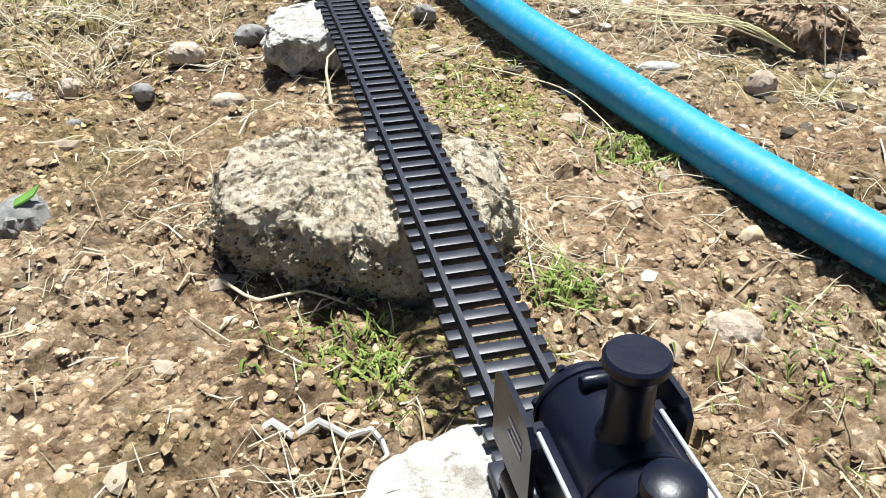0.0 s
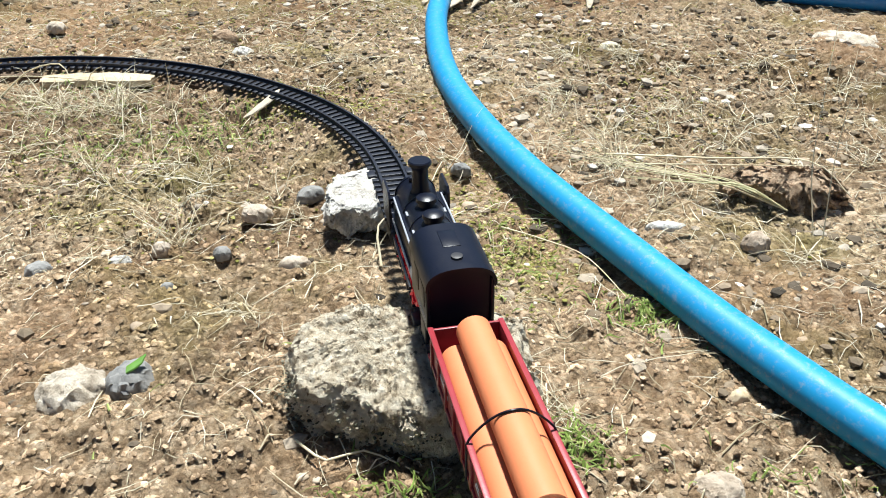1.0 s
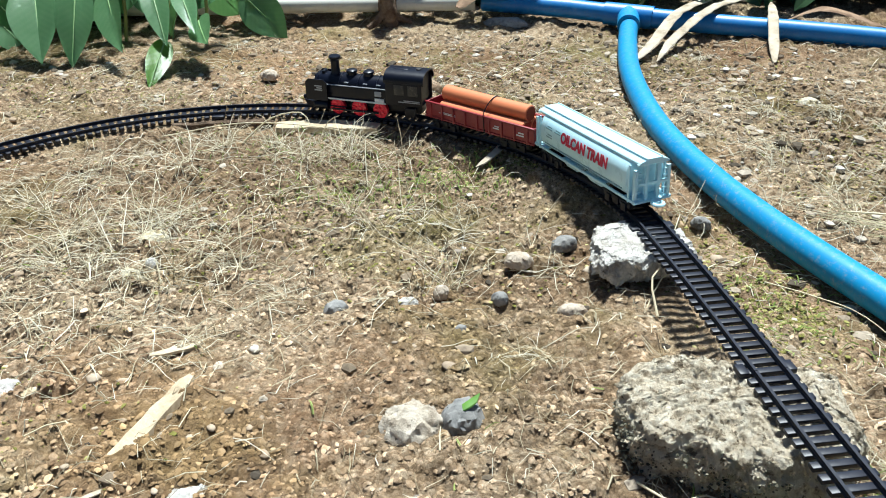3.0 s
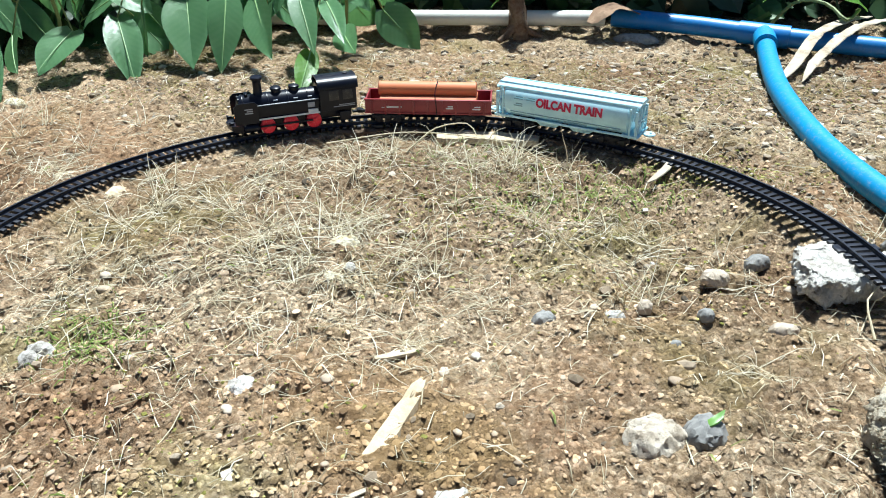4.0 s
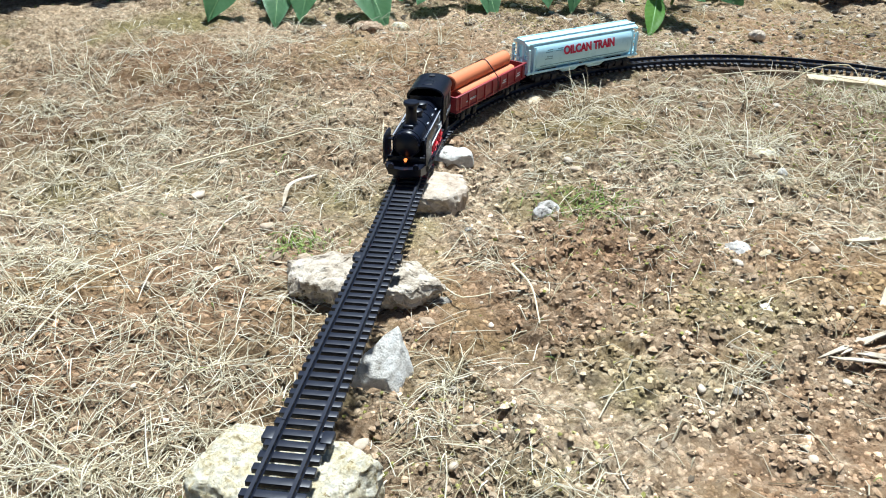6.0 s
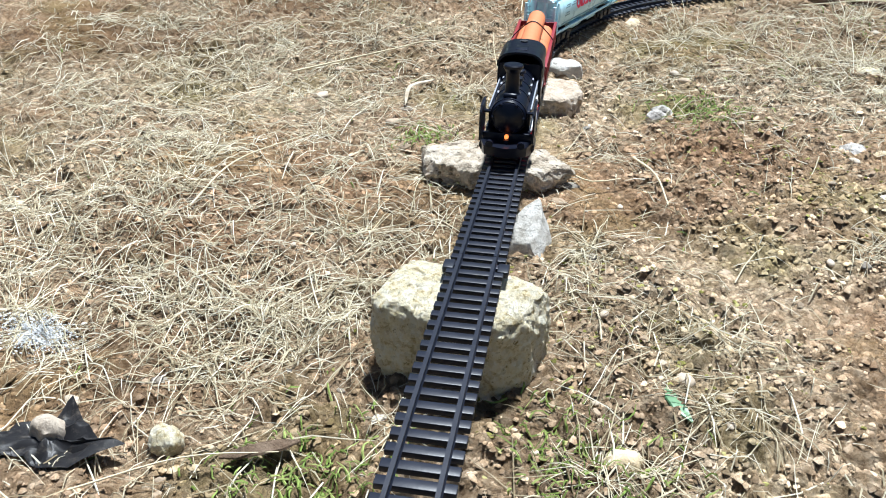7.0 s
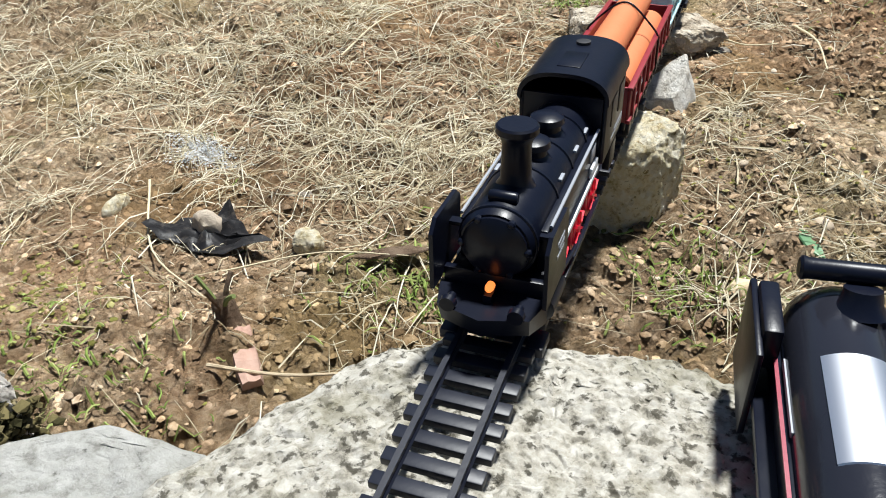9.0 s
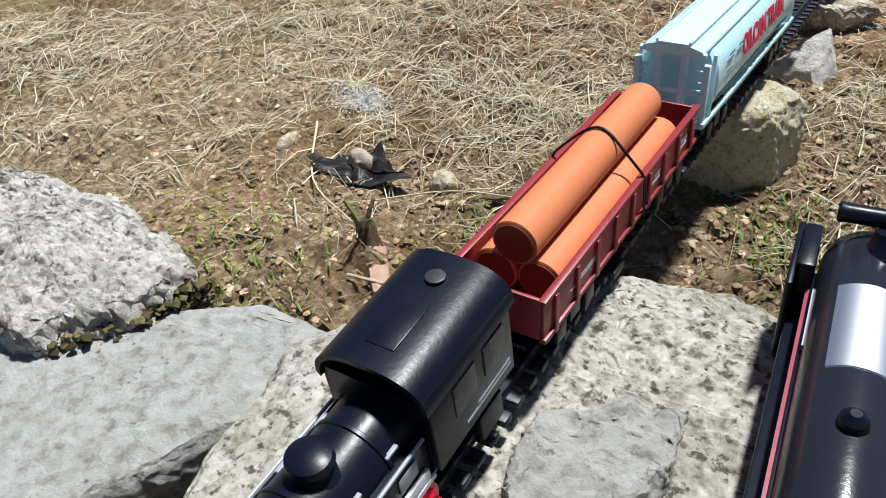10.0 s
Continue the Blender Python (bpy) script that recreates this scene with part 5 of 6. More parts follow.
    heap("rubble", 6500, ((5, 0.16, 0.72, 0.16, 0.16), (3, -0.10, 0.85, 0.20, 0.12), (2, -0.40, 0.80, 0.25, 0.12), (0.5, -0.35, 0.30, 0.25, 0.20), (1, -0.85, 0.75, 0.2, 0.06), (1, 0.22, 0.38, 0.1, 0.1)), 0.0013, 0.0058, 3.0, RUBBLE, "mixed stone chips in the soil", "rubble", 0.55, v0, f0, jit=0.26)
    heap("soil_clods", 6000, ((3, 0.12, 0.24, 0.06, 0.06), (3, -0.10, 0.16, 0.07, 0.06), (2, 0.10, 0.08, 0.10, 0.06), (2, -0.30, 0.14, 0.12, 0.09), (2, -0.42, 0.00, 0.10, 0.08), (2, -0.70, -0.19, 0.05, 0.035), (1, -0.20, 0.36, 0.10, 0.06), (0.8, 0.22, 0.46, 0.05, 0.02)), 0.0007, 0.0022, 2.2, CRUMBS, "crumbly reddish clay lumps", "soil litter", 0.7, v0, f0, jit=0.28)
    heap("moss", 14000, ((4, -0.10, 0.84, 0.16, 0.07), (3, -0.36, 0.82, 0.20, 0.06), (2, -0.62, 0.72, 0.16, 0.03), (1.5, -0.42, 0.47, 0.09, 0.06), (1.2, -0.20, 0.46, 0.08, 0.05), (1.2, 0.18, 0.75, 0.12, 0.12), (3, -0.13, 0.60, 0.045, 0.025), (2.5, 0.03, 0.40, 0.02, 0.035), (1.5, -0.28, 0.52, 0.06, 0.05), (1.5, 0.14, 0.62, 0.05, 0.06), (1, -0.02, 0.47, 0.03, 0.03), (1, 0.01, 0.19, 0.03, 0.012), (1, -0.75, -0.24, 0.03, 0.02), (1, -0.45, 0.22, 0.06, 0.05), (1, -0.53, 0.00, 0.05, 0.05)), 0.0005, 0.0016, 1.8, MOSS, "low yellow-green moss on the soil", "moss", 0.9, clear=0.004)
    # dark moss on the side of the weathered rock
    N = 1500
    t, h = rng.random(N), rng.random(N) ** 0.8
    x, y = -0.664 + 0.004 * np.sin(3 * t) - 0.018 * t ** 2, -0.292 - 0.066 * t
    p = np.stack([x + 0.003 * rng.normal(size=N) + 0.004 * (1 - h), y + 0.002 * rng.normal(size=N), 0.040 * h + 0.003], -1)
    r = 0.0007 + 0.0016 * rng.random(N) ** 2
    p = v8[None] * (1 + rng.uniform(-0.4, 0.4, (N, len(v8), 1))) * r[:, None, None] + p[:, None, :]
    tagged(new("rock_moss", numpy_mesh("rock_moss", p.reshape(-1, 3), (f8[None] + (np.arange(N) * len(v8))[:, None, None]).reshape(-1, 3), DARKMOSS)), "dark brown moss on the side of a rock", "moss", kind="stuff")

    # grey-green lichen and dirt on the steep side of the tan rock
    N = 700
    t, h = rng.random(N), rng.random(N)
    x = np.interp(t, (0, 0.3, 0.65, 1.0), (-0.084, -0.079, -0.049, -0.010))
    y = np.interp(t, (0, 0.3, 0.65, 1.0), (0.263, 0.240, 0.228, 0.220))
    keep = np.sin(t * 37) + np.sin(h * 9 + t * 21) > -0.5
    p = np.stack([x + 0.0022 * rng.normal(size=N), y + 0.0022 * rng.normal(size=N), 0.002 + 0.025 * h], -1)[keep]
    r = (0.0004 + 0.0007 * rng.random(N) ** 2)[keep]
    N = len(r)
    p = v8[None] * (1 + rng.uniform(-0.4, 0.4, (N, len(v8), 1))) * r[:, None, None] + p[:, None, :]
    tagged(new("rock_lichen", numpy_mesh("rock_lichen", p.reshape(-1, 3), (f8[None] + (np.arange(N) * len(v8))[:, None, None]).reshape(-1, 3), LICHEN)), "grey-green lichen on the steep side of a rock", "lichen", kind="stuff")

    # white ash specks
    x, y = -0.789 + 0.0062 * rng.normal(size=3000) * (1 + rng.random(3000)), -0.117 + 0.0034 * rng.normal(size=3000) * (1 + rng.random(3000))
    r = 0.00022 + 0.0005 * rng.random(3000) ** 3
    p = v0[None] * (1 + rng.uniform(-0.3, 0.3, (3000, len(v0), 1))) * (r[:, None] * np.array([[1.2, 1.0, 0.6]]))[:, None, :] + np.stack([x, y, ground_z(x, y) + 0.0008 + 0.004 * rng.random(3000) ** 3], -1)[:, None, :]
    tagged(new("ash_specks", numpy_mesh("ash_specks", p.reshape(-1, 3), (f0[None] + (np.arange(3000) * len(v0))[:, None, None]).reshape(-1, 3), ASH)), "small patch of white ash specks", "ash", kind="stuff")
    # dry grass
    spots = ((6, -1.02, -0.21, 0.06, 0.05), (24, -0.86, 0.08, 0.16, 0.15), (10, -0.74, -0.05, 0.08, 0.07), (7, -0.95, 0.32, 0.13, 0.10), (3.6, -0.45, 0.42, 0.10, 0.08), (2.4, -0.56, 0.47, 0.06, 0.06), (1.6, -0.30, 0.46, 0.07, 0.06), (1.8, -0.48, 0.30, 0.08, 0.06),
             (2.5, 0.10, 0.52, 0.08, 0.09), (2.5, 0.20, 0.62, 0.12, 0.12), (2, -0.35, 0.60, 0.10, 0.03), (3.2, -0.40, 0.35, 0.40, 0.30), (3.5, -0.25, 0.82, 0.30, 0.09), (1.5, -0.50, -0.02, 0.05, 0.06), (2, -0.90, 0.55, 0.14, 0.06), (1.2, 0.05, 0.24, 0.10, 0.08))
    n = 21000
    x, y = spread(rng, n, spots)
    length = 0.006 + 0.036 * rng.random(n) ** 1.7
    cx, cy = spread(rng, 230, spots)     # bunches whose stalks spread from one root
    k = rng.integers(0, 230, n)
    root = rng.random(n) < 0.42
    x = np.where(root, cx[k] + 0.006 * rng.normal(size=n), x)
    y = np.where(root, cy[k] + 0.006 * rng.normal(size=n), y)
    ok = track_clear(x, y, 0.022)
    x, y, length = x[ok], y[ok], length[ok]
    n = len(x)
    co, q = strands(rng, x, y, rng.uniform(0, 2 * np.pi, n), length, 0.0008 + 0.0034 * rng.random(n) ** 2, 0.0003 + 0.0005 * rng.random(n) ** 2, rng.normal(size=n) * 0.16, n=4)
    tagged(new("dry_grass", numpy_mesh("dry_grass", co, q, STRAW)), "matted pale dry grass lying on the soil", "dry grass", kind="stuff")
    # fine short straw all over the soil
    n = 15000
    x, y = rng.uniform(-1.25, 0.42, n), rng.uniform(-0.30, 1.05, n)
    k = rng.integers(0, 500, n)
    cx, cy = rng.uniform(-1.25, 0.42, 500), rng.uniform(-0.25, 1.0, 500)
    bunch = rng.random(n) < 0.6
    x, y = np.where(bunch, cx[k] + 0.022 * rng.normal(size=n), x), np.where(bunch, cy[k] + 0.022 * rng.normal(size=n), y)
    ok = track_clear(x, y, 0.016)
    x, y = x[ok], y[ok]
    n = len(x)
    co, q = strands(rng, x, y, rng.uniform(0, 2 * np.pi, n), 0.004 + 0.020 * rng.random(n) ** 1.8, 0.0004 + 0.0025 * rng.random(n) ** 2, 0.0003 + 0.0006 * rng.random(n) ** 2, rng.normal(size=n) * 0.7, n=3)
    tagged(new("straw_litter", numpy_mesh("straw_litter", co, q, STRAW)), "short bits of pale straw strewn on soil", "dry grass", kind="stuff")
    # tufts of standing dry grass
    tx, ty = spread(rng, 150, ((3, -0.36, 0.50, 0.10, 0.05), (2, 0.12, 0.56, 0.08, 0.06), (2.5, -0.44, 0.44, 0.04, 0.03), (4, -0.97, 0.42, 0.10, 0.08), (3, -0.37, 0.60, 0.06, 0.02), (2, -0.58, 0.50, 0.05, 0.05), (2, -0.82, 0.02, 0.10, 0.09), (1, -0.23, 0.47, 0.05, 0.04), (1, 0.2, 0.55, 0.08, 0.10), (2, -0.85, 0.60, 0.1, 0.03)))
    k = rng.integers(0, 150, 1700)
    a = rng.uniform(0, 2 * np.pi, 1700)
    L = 0.012 + 0.030 * rng.random(1700)
    x, y = tx[k] + 0.003 * rng.normal(size=1700), ty[k] + 0.003 * rng.normal(size=1700)
    ok = track_clear(x, y, 0.05)
    co, q = strands(rng, x[ok], y[ok], a[ok], L[ok], 0.002 + 0.004 * rng.random(ok.sum()), 0.0004 + 0.0004 * rng.random(ok.sum()), rng.normal(size=ok.sum()) * 0.6, tip=(L * rng.uniform(0.1, 0.9, 1700))[ok])
    tagged(new("grass_tufts", numpy_mesh("grass_tufts", co, q, STRAW)), "small tufts of dry grass", "dry grass", kind="stuff")
    # green weeds
    spots = ((3, -0.612, -0.145, 0.022, 0.018), (3, -0.525, -0.090, 0.026, 0.018), (4, -0.010, 0.195, 0.020, 0.012), (2, 0.050, 0.235, 0.008, 0.008), (2, 0.098, 0.330, 0.012, 0.010), (3, -0.20, 0.560, 0.03, 0.02), (3, -0.53, 0.29, 0.02, 0.015),
             (2, -0.33, 0.60, 0.05, 0.03), (2, -0.28, 0.53, 0.03, 0.02), (2, 0.02, 0.39, 0.03, 0.03), (0.5, -0.60, -0.12, 0.04, 0.05), (1.5, 0.15, 0.20, 0.03, 0.02), (2, -0.70, -0.26, 0.03, 0.02), (2, -0.65, 0.35, 0.3, 0.25), (1.5, -0.705, 0.165, 0.012, 0.012), (1.2, -0.32, 0.65, 0.03, 0.01))
    n = 2700
    x, y = spread(rng, n, spots)
    ok = track_clear(x, y, 0.019)
    x, y = x[ok], y[ok]
    n = len(x)
    co, q = strands(rng, x, y, rng.uniform(0, 2 * np.pi, n), 0.003 + 0.008 * rng.random(n) ** 2, 0.0004 + 0.0015 * rng.random(n), 0.0004 + 0.0009 * rng.random(n), rng.normal(size=n) * 1.0, tip=0.002 * rng.random(n), n=4)
    tagged(new("weeds", numpy_mesh("weeds", co, q, WEED)), "low green weeds and moss tufts", "weeds", kind="stuff")


build_litter()


def build_hedge():
    """Undergrowth added behind the bed; its near-black green stands for the shade there."""
    rng = np.random.default_rng(5)
    n = 11000
    x = rng.uniform(-2.0, 1.1, n)
    depth = rng.random(n)
    y = np.where(x < -0.45, 1.13 + 0.52 * (x + 0.45), 1.13 + 0.02 * x) + 0.75 * depth + 0.03 * rng.normal(size=n)
    z = 0.01 + rng.random(n) * (0.13 + 0.42 * depth)
    keep = ~((x > -0.25) & (z > 0.14))
    x, y, z = x[keep], y[keep], z[keep]
    n = len(x)
    t = np.array([[0, 0, 0], [0.35, 0.36, 0.06], [0.75, 0.24, 0.02], [1, 0, -0.12], [0.75, -0.24, 0.02], [0.35, -0.36, 0.06], [0.4, 0, -0.02]])
    f = np.array([[6, 0, 1], [6, 1, 2], [6, 2, 3], [6, 3, 4], [6, 4, 5], [6, 5, 0]])
    size = rng.uniform(0.04, 0.09, n)
    a, b, c = rng.uniform(0, 2 * np.pi, n), rng.uniform(-0.2, 1.3, n), rng.normal(size=n) * 0.5
    p = t[None] * size[:, None, None]
    cc, sc = np.cos(c)[:, None], np.sin(c)[:, None]
    p = np.stack([p[..., 0], p[..., 1] * cc - p[..., 2] * sc, p[..., 1] * sc + p[..., 2] * cc], -1)
    cb, sb = np.cos(b)[:, None], np.sin(b)[:, None]
    p = np.stack([p[..., 0] * cb + p[..., 2] * sb, p[..., 1], -p[..., 0] * sb + p[..., 2] * cb], -1)
    ca, sa = np.cos(a)[:, None], np.sin(a)[:, None]
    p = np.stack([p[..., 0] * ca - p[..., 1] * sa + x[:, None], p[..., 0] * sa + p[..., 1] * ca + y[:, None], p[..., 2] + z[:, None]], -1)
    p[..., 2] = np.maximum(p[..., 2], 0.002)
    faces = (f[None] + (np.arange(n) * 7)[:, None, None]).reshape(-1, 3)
    tagged(new("undergrowth", numpy_mesh("undergrowth", p.reshape(-1, 3), faces, HEDGE_SHADED)), "undergrowth added behind the pipes, shade put into its dark green", "undergrowth", kind="stuff")


build_hedge()


# ---- loose pieces ----
def splinter(name, pts, width, thick, mat, label, category, taper=0.5, seed=1):
    """A flat long piece lying along points."""
    line = smooth_line([(x, y, z) for x, y, z in pts], 0.006)
    bm = bmesh.new()
    n = len(line)
    rows = []
    for k, p in enumerate(line):
        d = (line[min(k + 1, n - 1)] - line[max(k - 1, 0)]).normalized()
        s = Vector((-d.y, d.x, 0)).normalized()
        u = k / (n - 1)
        w = width * 0.5 * (1 - taper * (2 * u - 1) ** 4) * (1 + 0.25 * noise.noise(Vector((k * 0.45, seed, 0))))
        o = 0.0012 * noise.noise(Vector((k * 0.5, seed, 5)))
        rows.append([bm.verts.new(p + s * (w * a) + Vector((0, 0, thick * b + o))) for a, b in ((-1, 0), (-0.85, 0.8), (-0.3, 1), (0.3, 0.75), (0.85, 0.9), (1, 0))])
    for a, b in zip(rows, rows[1:]):
        for k in range(6):
            bm.faces.new((a[k], a[(k + 1) % 6], b[(k + 1) % 6], b[k]))
    bm.faces.new(rows[0][::-1])
    bm.faces.new(rows[-1])
    return tagged(new(name, mesh_of(name, bm, mat)), label, category)


def sheet(poly, lift, seed, mat, name, label, category):
    """A crumpled thin sheet with a ragged outline."""
    cx, cy = sum(p[0] for p in poly) / len(poly), sum(p[1] for p in poly) / len(poly)
    line = [(poly[k][0] * (1 - f) + poly[(k + 1) % len(poly)][0] * f, poly[k][1] * (1 - f) + poly[(k + 1) % len(poly)][1] * f) for k in range(len(poly)) for f in (0, 0.25, 0.5, 0.75)]
    bm = bmesh.new()
    rows = []
    for r in (0.12, 0.3, 0.5, 0.7, 0.86, 1.0):
        row = []
        for x, y in line:
            p = Vector((cx + (x - cx) * r, cy + (y - cy) * r, 0))
            h = noise.fractal(p * 42 + Vector((seed, 0, 0)), 0.7, 2.0, 4)
            p.z = max(float(ground_z(p.x, p.y)) + 0.0015, lift * (0.35 + 0.8 * h))
            row.append(bm.verts.new(p))
        rows.append(row)
    n = len(line)
    for a, c in zip(rows, rows[1:]):
        for k in range(n):
            bm.faces.new((a[k], a[(k + 1) % n], c[(k + 1) % n], c[k]))
    bmesh.ops.solidify(bm, geom=list(bm.faces), thickness=0.0005)
    return tagged(new(name, mesh_of(name, bm, mat)), label, category)


def twig(pts, r, mat, label, name="twig"):
    line = smooth_line(pts, 0.008)
    n = len(line)
    return tagged(new(name, mesh_of(name, tube(line, [r * (1 - 0.6 * k / n) for k in range(n)], 7), mat)), label, "twig")


def build_pieces():
    splinter("wood_splinter", ((-0.319, 0.282, 0.003), (-0.326, 0.245, 0.004), (-0.336, 0.205, 0.003)), 0.012, 0.005, WOOD, "pale split wood splinter on soil", "wood", 0.6, 3)
    splinter("wood_strip", ((-0.378, 0.643, 0.001), (-0.330, 0.650, 0.001), (-0.281, 0.649, 0.001)), 0.020, 0.0065, WOOD, "pale weathered wood strip under the curved track", "wood", 0.3, 5)
    splinter("bark_strip", ((-0.480, 0.640, -0.001), (-0.420, 0.656, -0.001), (-0.385, 0.655, -0.001)), 0.012, 0.007, BARK, "dark bark strip under the curved track", "bark", 0.6, 6)
    splinter("bark_strip", ((-0.275, 0.655, -0.001), (-0.220, 0.635, -0.001), (-0.175, 0.612, -0.001)), 0.010, 0.006, BARK, "dark bark strip beside the curved track", "bark", 0.6, 7)
    splinter("tile_shard", ((-0.664, -0.210, 0.001), (-0.652, -0.220, 0.001), (-0.638, -0.230, 0.002)), 0.010, 0.004, PINK, "pinkish broken tile shard", "shard", 0.2, 8)
    splinter("dry_leaf", ((-0.655, -0.150, 0.002), (-0.640, -0.142, 0.006), (-0.628, -0.130, 0.004)), 0.007, 0.001, BARK, "curled grey-brown dry leaf", "dry leaf", 0.9, 9)
    splinter("dry_leaf", ((-0.034, 0.850, 0.004), (-0.006, 0.905, 0.012), (0.030, 0.975, 0.030), (0.075, 1.020, 0.036), (0.112, 1.060, 0.030)), 0.014, 0.0012, DRYLEAF, "long pale dry leaf across the pipe", "dry leaf", 0.95, 10)
    splinter("dry_leaf", ((-0.004, 0.865, 0.003), (0.022, 0.920, 0.016), (0.075, 0.990, 0.034), (0.140, 1.045, 0.034)), 0.013, 0.0012, DRYLEAF, "long pale dry leaf across the pipe", "dry leaf", 0.95, 11)
    splinter("dry_leaf", ((0.126, 0.872, 0.003), (0.134, 0.925, 0.016), (0.140, 0.970, 0.031), (0.148, 1.02, 0.032)), 0.012, 0.0012, DRYLEAF, "frayed pale dry leaf hanging over the pipe", "dry leaf", 0.8, 12)
    splinter("dry_leaf", ((0.17, 1.02, 0.01), (0.21, 1.00, 0.03), (0.28, 0.985, 0.012)), 0.022, 0.0012, DRYBROWN, "brown dry leaf behind the pipe", "dry leaf", 0.9, 13)
    splinter("dry_leaf", ((-0.245, 1.010, 0.022), (-0.215, 1.030, 0.040), (-0.180, 1.045, 0.028)), 0.034, 0.0012, DRYBROWN, "crumpled brown dry leaf on the pipe joint", "dry leaf", 0.7, 14)
    splinter("dry_leaf", ((-0.183, 0.574, 0.003), (-0.168, 0.590, 0.010), (-0.160, 0.612, 0.012)), 0.007, 0.001, DRYLEAF, "narrow pale dry leaf at the track", "dry leaf", 0.9, 15)
    splinter("leaf_blade", ((-0.166, 0.262, 0.011), (-0.160, 0.265, 0.015), (-0.155, 0.270, 0.018)), 0.005, 0.0008, LEAF_LIGHT, "small green leaf blade on a dark stone", "leaf", 0.9, 16)
    splinter("leaf_blade", ((-0.500, -0.030, 0.002), (-0.492, -0.044, 0.008), (-0.480, -0.055, 0.006)), 0.006, 0.0008, LEAF, "narrow green blade on soil", "leaf", 0.9, 17)
    for k in range(7):
        t = random.Random(k).uniform(-0.4, 0.4)
        splinter("dry_leaf", ((-0.372 + 0.006 * k, 0.156 + 0.004 * k, 0.003), (-0.345 + 0.003 * k, 0.172 + t * 0.04, 0.005 + 0.001 * k), (-0.322, 0.182 + t * 0.06, 0.004)), 0.0032, 0.0006, DRYLEAF, "shredded pale dry leaf strip on soil", "dry leaf", 0.9, 20 + k)
    splinter("wood_chip", ((-0.352, 0.300, 0.003), (-0.338, 0.306, 0.004), (-0.326, 0.314, 0.003)), 0.006, 0.002, WOOD, "short pale wood chip on soil", "wood", 0.5, 41)
    splinter("dry_leaf", ((-0.742, 0.205, 0.003), (-0.750, 0.232, 0.008), (-0.742, 0.262, 0.004)), 0.0036, 0.001, DRYLEAF, "narrow pale dry leaf in straw", "dry leaf", 0.9, 42)
    splinter("dry_leaf", ((-0.700, 0.318, 0.004), (-0.692, 0.344, 0.014), (-0.700, 0.372, 0.010)), 0.007, 0.001, DRYLEAF, "narrow pale dry leaf standing beside the track", "dry leaf", 0.9, 43)
    # plastic scraps
    sheet([(-0.752, -0.186), (-0.738, -0.188), (-0.728, -0.182), (-0.716, -0.186), (-0.706, -0.180), (-0.694, -0.160), (-0.706, -0.163), (-0.718, -0.158), (-0.731, -0.150), (-0.734, -0.162), (-0.744, -0.170)], 0.009, 31, BLACKBAG, "plastic_scrap", "torn crumpled black plastic scrap on soil", "litter")
    twig(((-0.054, 0.158, 0.003), (-0.047, 0.163, 0.006), (-0.040, 0.159, 0.004), (-0.033, 0.163, 0.007), (-0.024, 0.159, 0.005), (-0.017, 0.161, 0.006), (-0.012, 0.154, 0.003), (-0.016, 0.149, 0.003)), 0.0017, CLEARBAG, "twisted clear plastic strip on soil", "plastic_strip")
    # a short dead stump with twigs
    st = thing("dead_stump", Matrix.Translation((-0.671, -0.211, 0)), "small dark mossy dead plant stump", "stump")
    part("stump", lathe((0.002, 0, -0.004), (-0.002, 0.002, 0.016), ((0, 0.0075), (0.3, 0.0062), (0.6, 0.0052), (0.85, 0.0048), (1, 0.0030)), 10), BARK, st)
    for k in range(4):
        a = k * 1.7
        part("sprig", tube(smooth_line([(0, 0, 0.010), (0.004 * math.cos(a), 0.004 * math.sin(a), 0.018), (0.009 * math.cos(a), 0.009 * math.sin(a), 0.022 + 0.002 * k)], 0.006), 0.0010, 6), BARK if k % 2 else STEM, st)
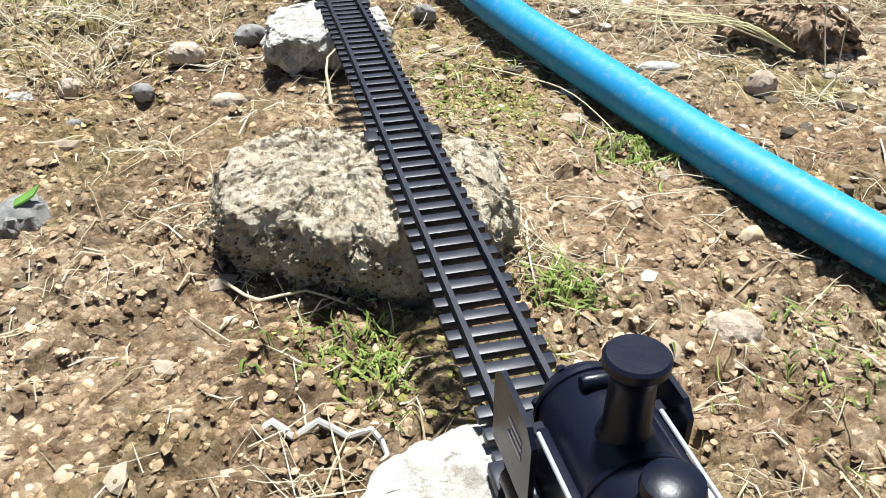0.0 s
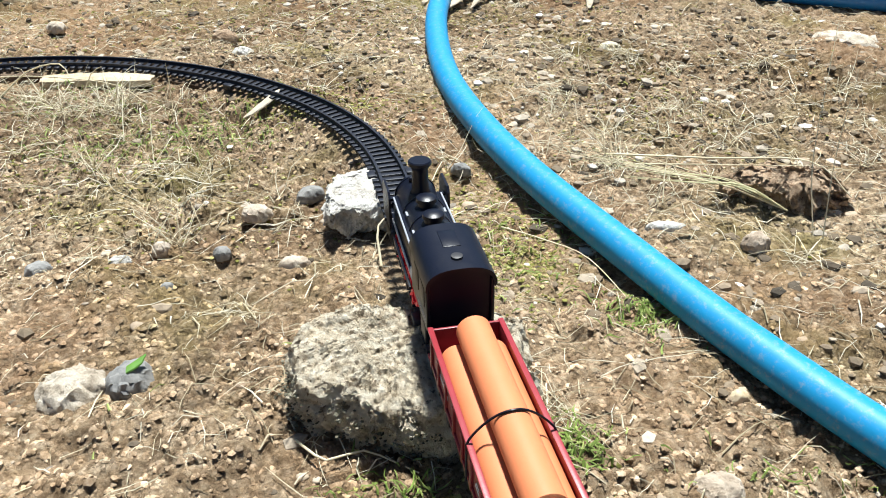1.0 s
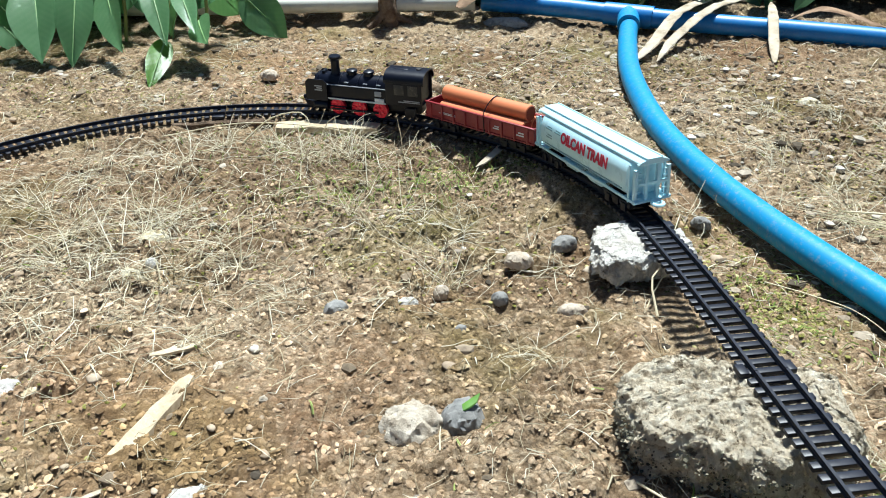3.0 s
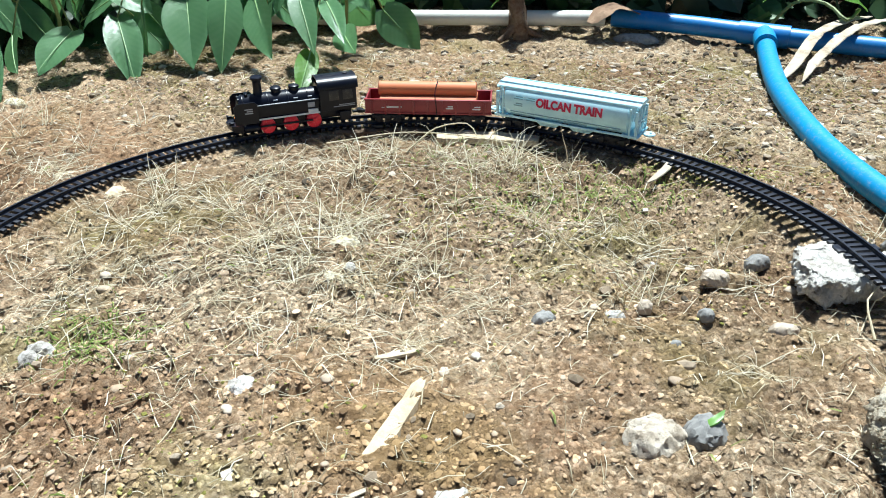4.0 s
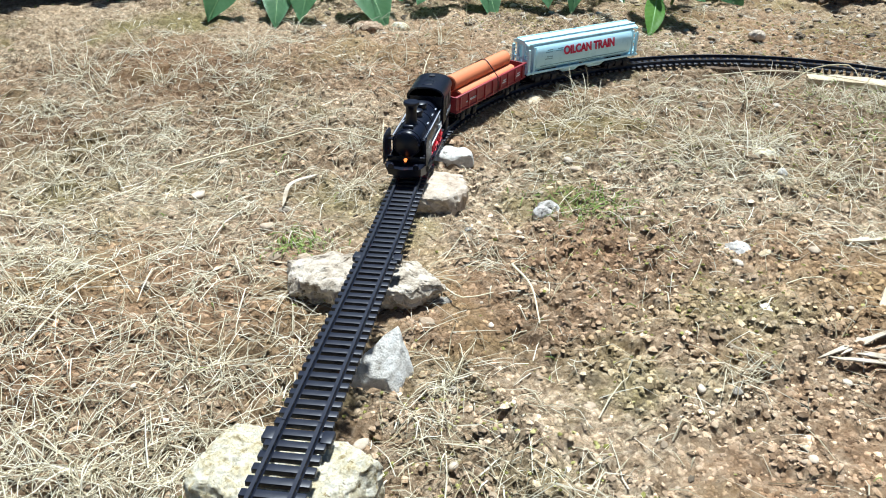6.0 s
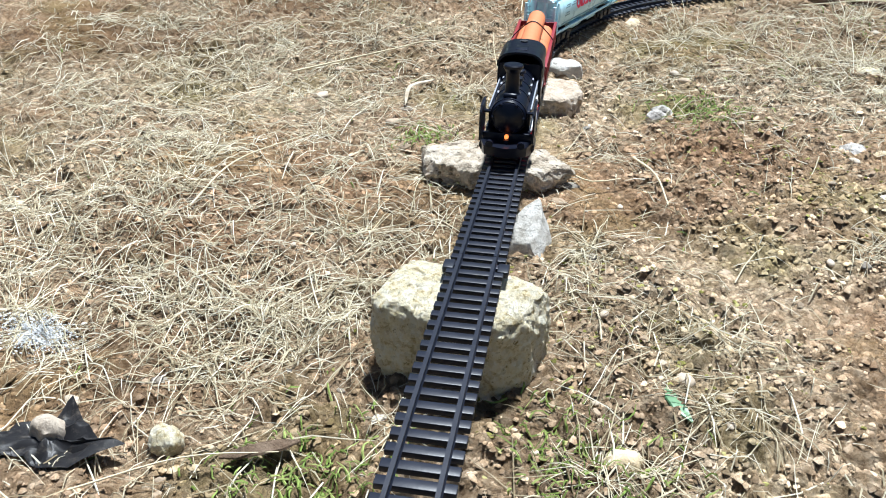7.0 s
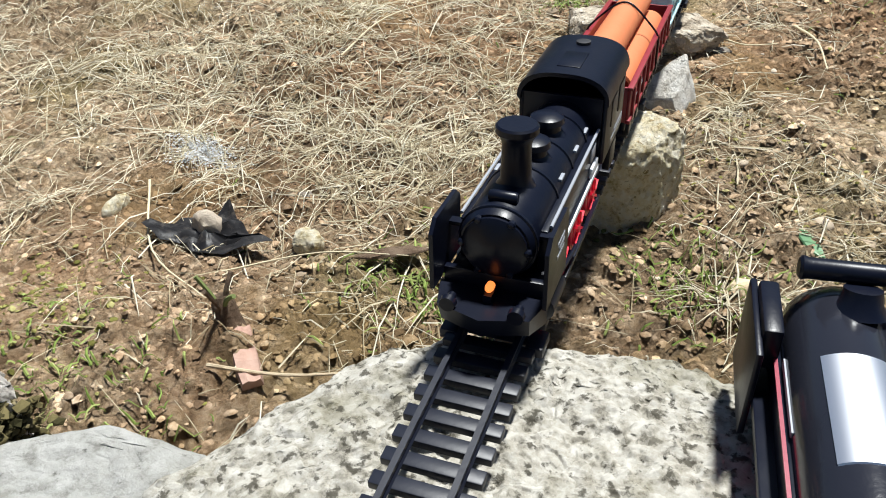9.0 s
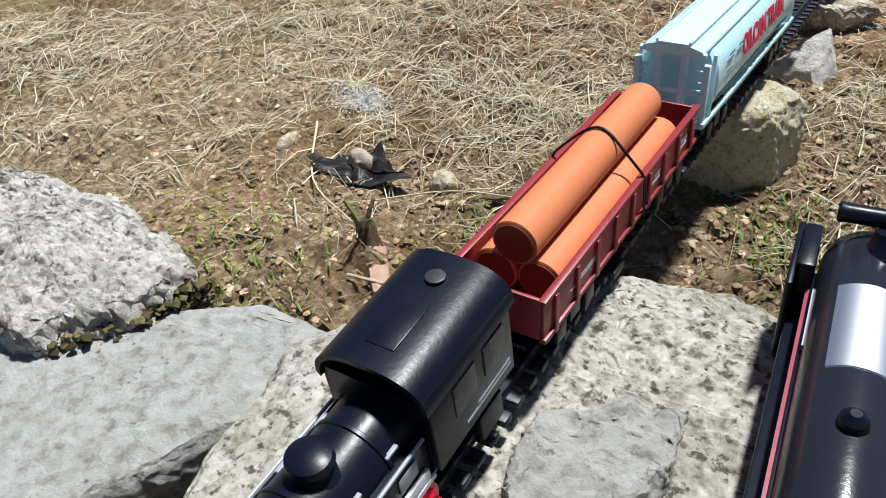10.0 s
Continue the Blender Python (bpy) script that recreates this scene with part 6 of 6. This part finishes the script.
    # twigs and long straws
    for k, pts in enumerate((
            ((0.020, 0.412, 0.006), (0.045, 0.392, 0.010), (0.070, 0.372, 0.010), (0.095, 0.325, 0.004)),
            ((-0.078, 0.232, 0.004), (-0.060, 0.216, 0.008), (-0.045, 0.224, 0.006), (-0.020, 0.214, 0.004)),
            ((-0.052, 0.372, 0.002), (-0.055, 0.392, 0.018), (-0.040, 0.408, 0.026)),
            ((-0.058, 0.380, 0.002), (-0.048, 0.398, 0.014), (-0.036, 0.400, 0.020)),
            ((-0.785, -0.155, 0.004), (-0.735, -0.195, 0.005), (-0.690, -0.205, 0.004)),
            ((-0.660, -0.232, 0.004), (-0.630, -0.222, 0.006), (-0.605, -0.205, 0.006)),
            ((-0.700, -0.190, 0.003), (-0.665, -0.160, 0.008), (-0.632, -0.140, 0.006)),
            ((-0.795, 0.010, 0.004), (-0.795, 0.060, 0.012), (-0.775, 0.120, 0.010)),
            ((-0.860, 0.230, 0.004), (-0.800, 0.300, 0.010), (-0.770, 0.330, 0.012), (-0.700, 0.330, 0.006)),
            ((-0.700, 0.300, 0.003), (-0.712, 0.320, 0.016), (-0.722, 0.345, 0.022)),
            ((-0.740, 0.475, 0.003), (-0.748, 0.505, 0.016), (-0.752, 0.530, 0.022)),
            ((0.10, 0.520, 0.004), (0.17, 0.500, 0.012), (0.225, 0.470, 0.026), (0.25, 0.45, 0.010)),
            ((0.11, 0.505, 0.004), (0.17, 0.490, 0.012), (0.235, 0.463, 0.026)),
            ((0.215, 0.415, 0.002), (0.212, 0.435, 0.04), (0.214, 0.450, 0.085), (0.220, 0.47, 0.12)),
            ((0.220, 0.412, 0.002), (0.222, 0.430, 0.05), (0.228, 0.445, 0.10)),
            ((-0.175, 0.800, 0.004), (-0.135, 0.850, 0.014), (-0.110, 0.890, 0.010)),
            ((-0.48, 0.615, 0.003), (-0.40, 0.628, 0.014), (-0.31, 0.622, 0.012), (-0.27, 0.60, 0.004)),
            ((-0.40, 0.612, 0.002), (-0.375, 0.622, 0.022), (-0.345, 0.618, 0.030), (-0.335, 0.61, 0.022)),
            ((-0.33, 0.612, 0.002), (-0.322, 0.622, 0.020), (-0.310, 0.618, 0.028)),
            ((-0.595, 0.150, 0.003), (-0.575, 0.135, 0.008), (-0.560, 0.150, 0.006)),
            ((-0.560, 0.190, 0.003), (-0.540, 0.165, 0.006), (-0.525, 0.130, 0.005)),
            ((-0.390, 0.230, 0.003), (-0.370, 0.238, 0.008), (-0.345, 0.215, 0.004)),
    )):
        twig(pts, 0.0004 if k in (13, 14) else 0.0005 + 0.0002 * (k % 3), STALK if k != 5 else WOOD, "bent pale dry grass stalk on soil")

    r = random.Random(8)
    for k in range(11):      # a sheaf of long yellow-green stalks
        u, w = r.uniform(-0.010, 0.010), r.uniform(0.55, 1.1)
        twig(((0.207, 0.442, 0.004), (0.207 - 0.040 * w, 0.442 + 0.022 * w + u * 0.4, 0.012 + 0.002 * (k % 3)), (0.207 - 0.085 * w, 0.442 + 0.050 * w + u, 0.010), (0.207 - 0.145 * w, 0.442 + 0.095 * w + u * 2.5, 0.004)), 0.0004, GREENSTALK if k % 3 else STALK, "long yellow-green grass stalk beside a clay clod")


build_pieces()


# ---- what moves ----
DISTANCE = ((0.0, 0.264), (0.5, 0.384), (1.0, 0.515), (1.5, 0.639), (2.0, 0.761), (3.5, 1.126), (4.0, 1.239), (4.5, 1.349), (5.0, 1.450), (5.5, 1.547), (6.0, 1.634), (7.5, 1.876), (8.0, 1.952), (8.5, 2.028), (9.0, 2.113), (9.5, 2.1985), (10.0, 2.2900))


def gone(t):
    """The way that the chimney has gone along the track by t, through DISTANCE."""
    T = [k for k, _ in DISTANCE]
    S = [v for _, v in DISTANCE]
    d = np.gradient(S, T)
    i = min(max(int(np.searchsorted(T, t)) - 1, 0), len(T) - 2)
    h = T[i + 1] - T[i]
    u = (t - T[i]) / h
    return float((2 * u ** 3 - 3 * u ** 2 + 1) * S[i] + (u ** 3 - 2 * u ** 2 + u) * h * d[i] + (3 * u ** 2 - 2 * u ** 3) * S[i + 1] + (u ** 3 - u ** 2) * h * d[i + 1])


def motions():
    times = [k * 0.1 for k in range(101)]
    # the loose couplings close up at first and are drawn out later
    for ob, half, slack in ((loco, 0.024, ((0, 0.0322), (10, 0.0322))), (log_wagon, 0.039, ((0, 0.1620), (2, 0.1620), (4.5, 0.1660), (10, 0.1660))), (oilcan, 0.045, ((0, 0.2940), (2, 0.2940), (4.5, 0.3090), (10, 0.3070)))):
        walk(ob, [(t, track_pose(gone(t) - float(np.interp(t, [k for k, _ in slack], [v for _, v in slack])), half)) for t in times])
    steps = [k / 30 for k in range(301)]
    for w, x, y in MOVING_WHEELS:
        flip = pose(0, 0, 0, 0, 0, 0 if y > 0 else 180)
        walk(w, [(t, Matrix.Translation((x, y * 0.0112, 0.0107)) @ Matrix.Rotation(gone(t) / 0.0076, 4, "Y") @ flip) for t in steps])
    for rod, y in MOVING_RODS:
        rows = []
        for t in steps:
            a = gone(t) / 0.0076 + (0.5 * math.pi if y > 0 else 0)
            rows.append((t, Matrix.Translation((0.0035 * math.sin(a), y * 0.0150, 0.0107 + 0.0035 * math.cos(a)))))
        walk(rod, rows)


motions()
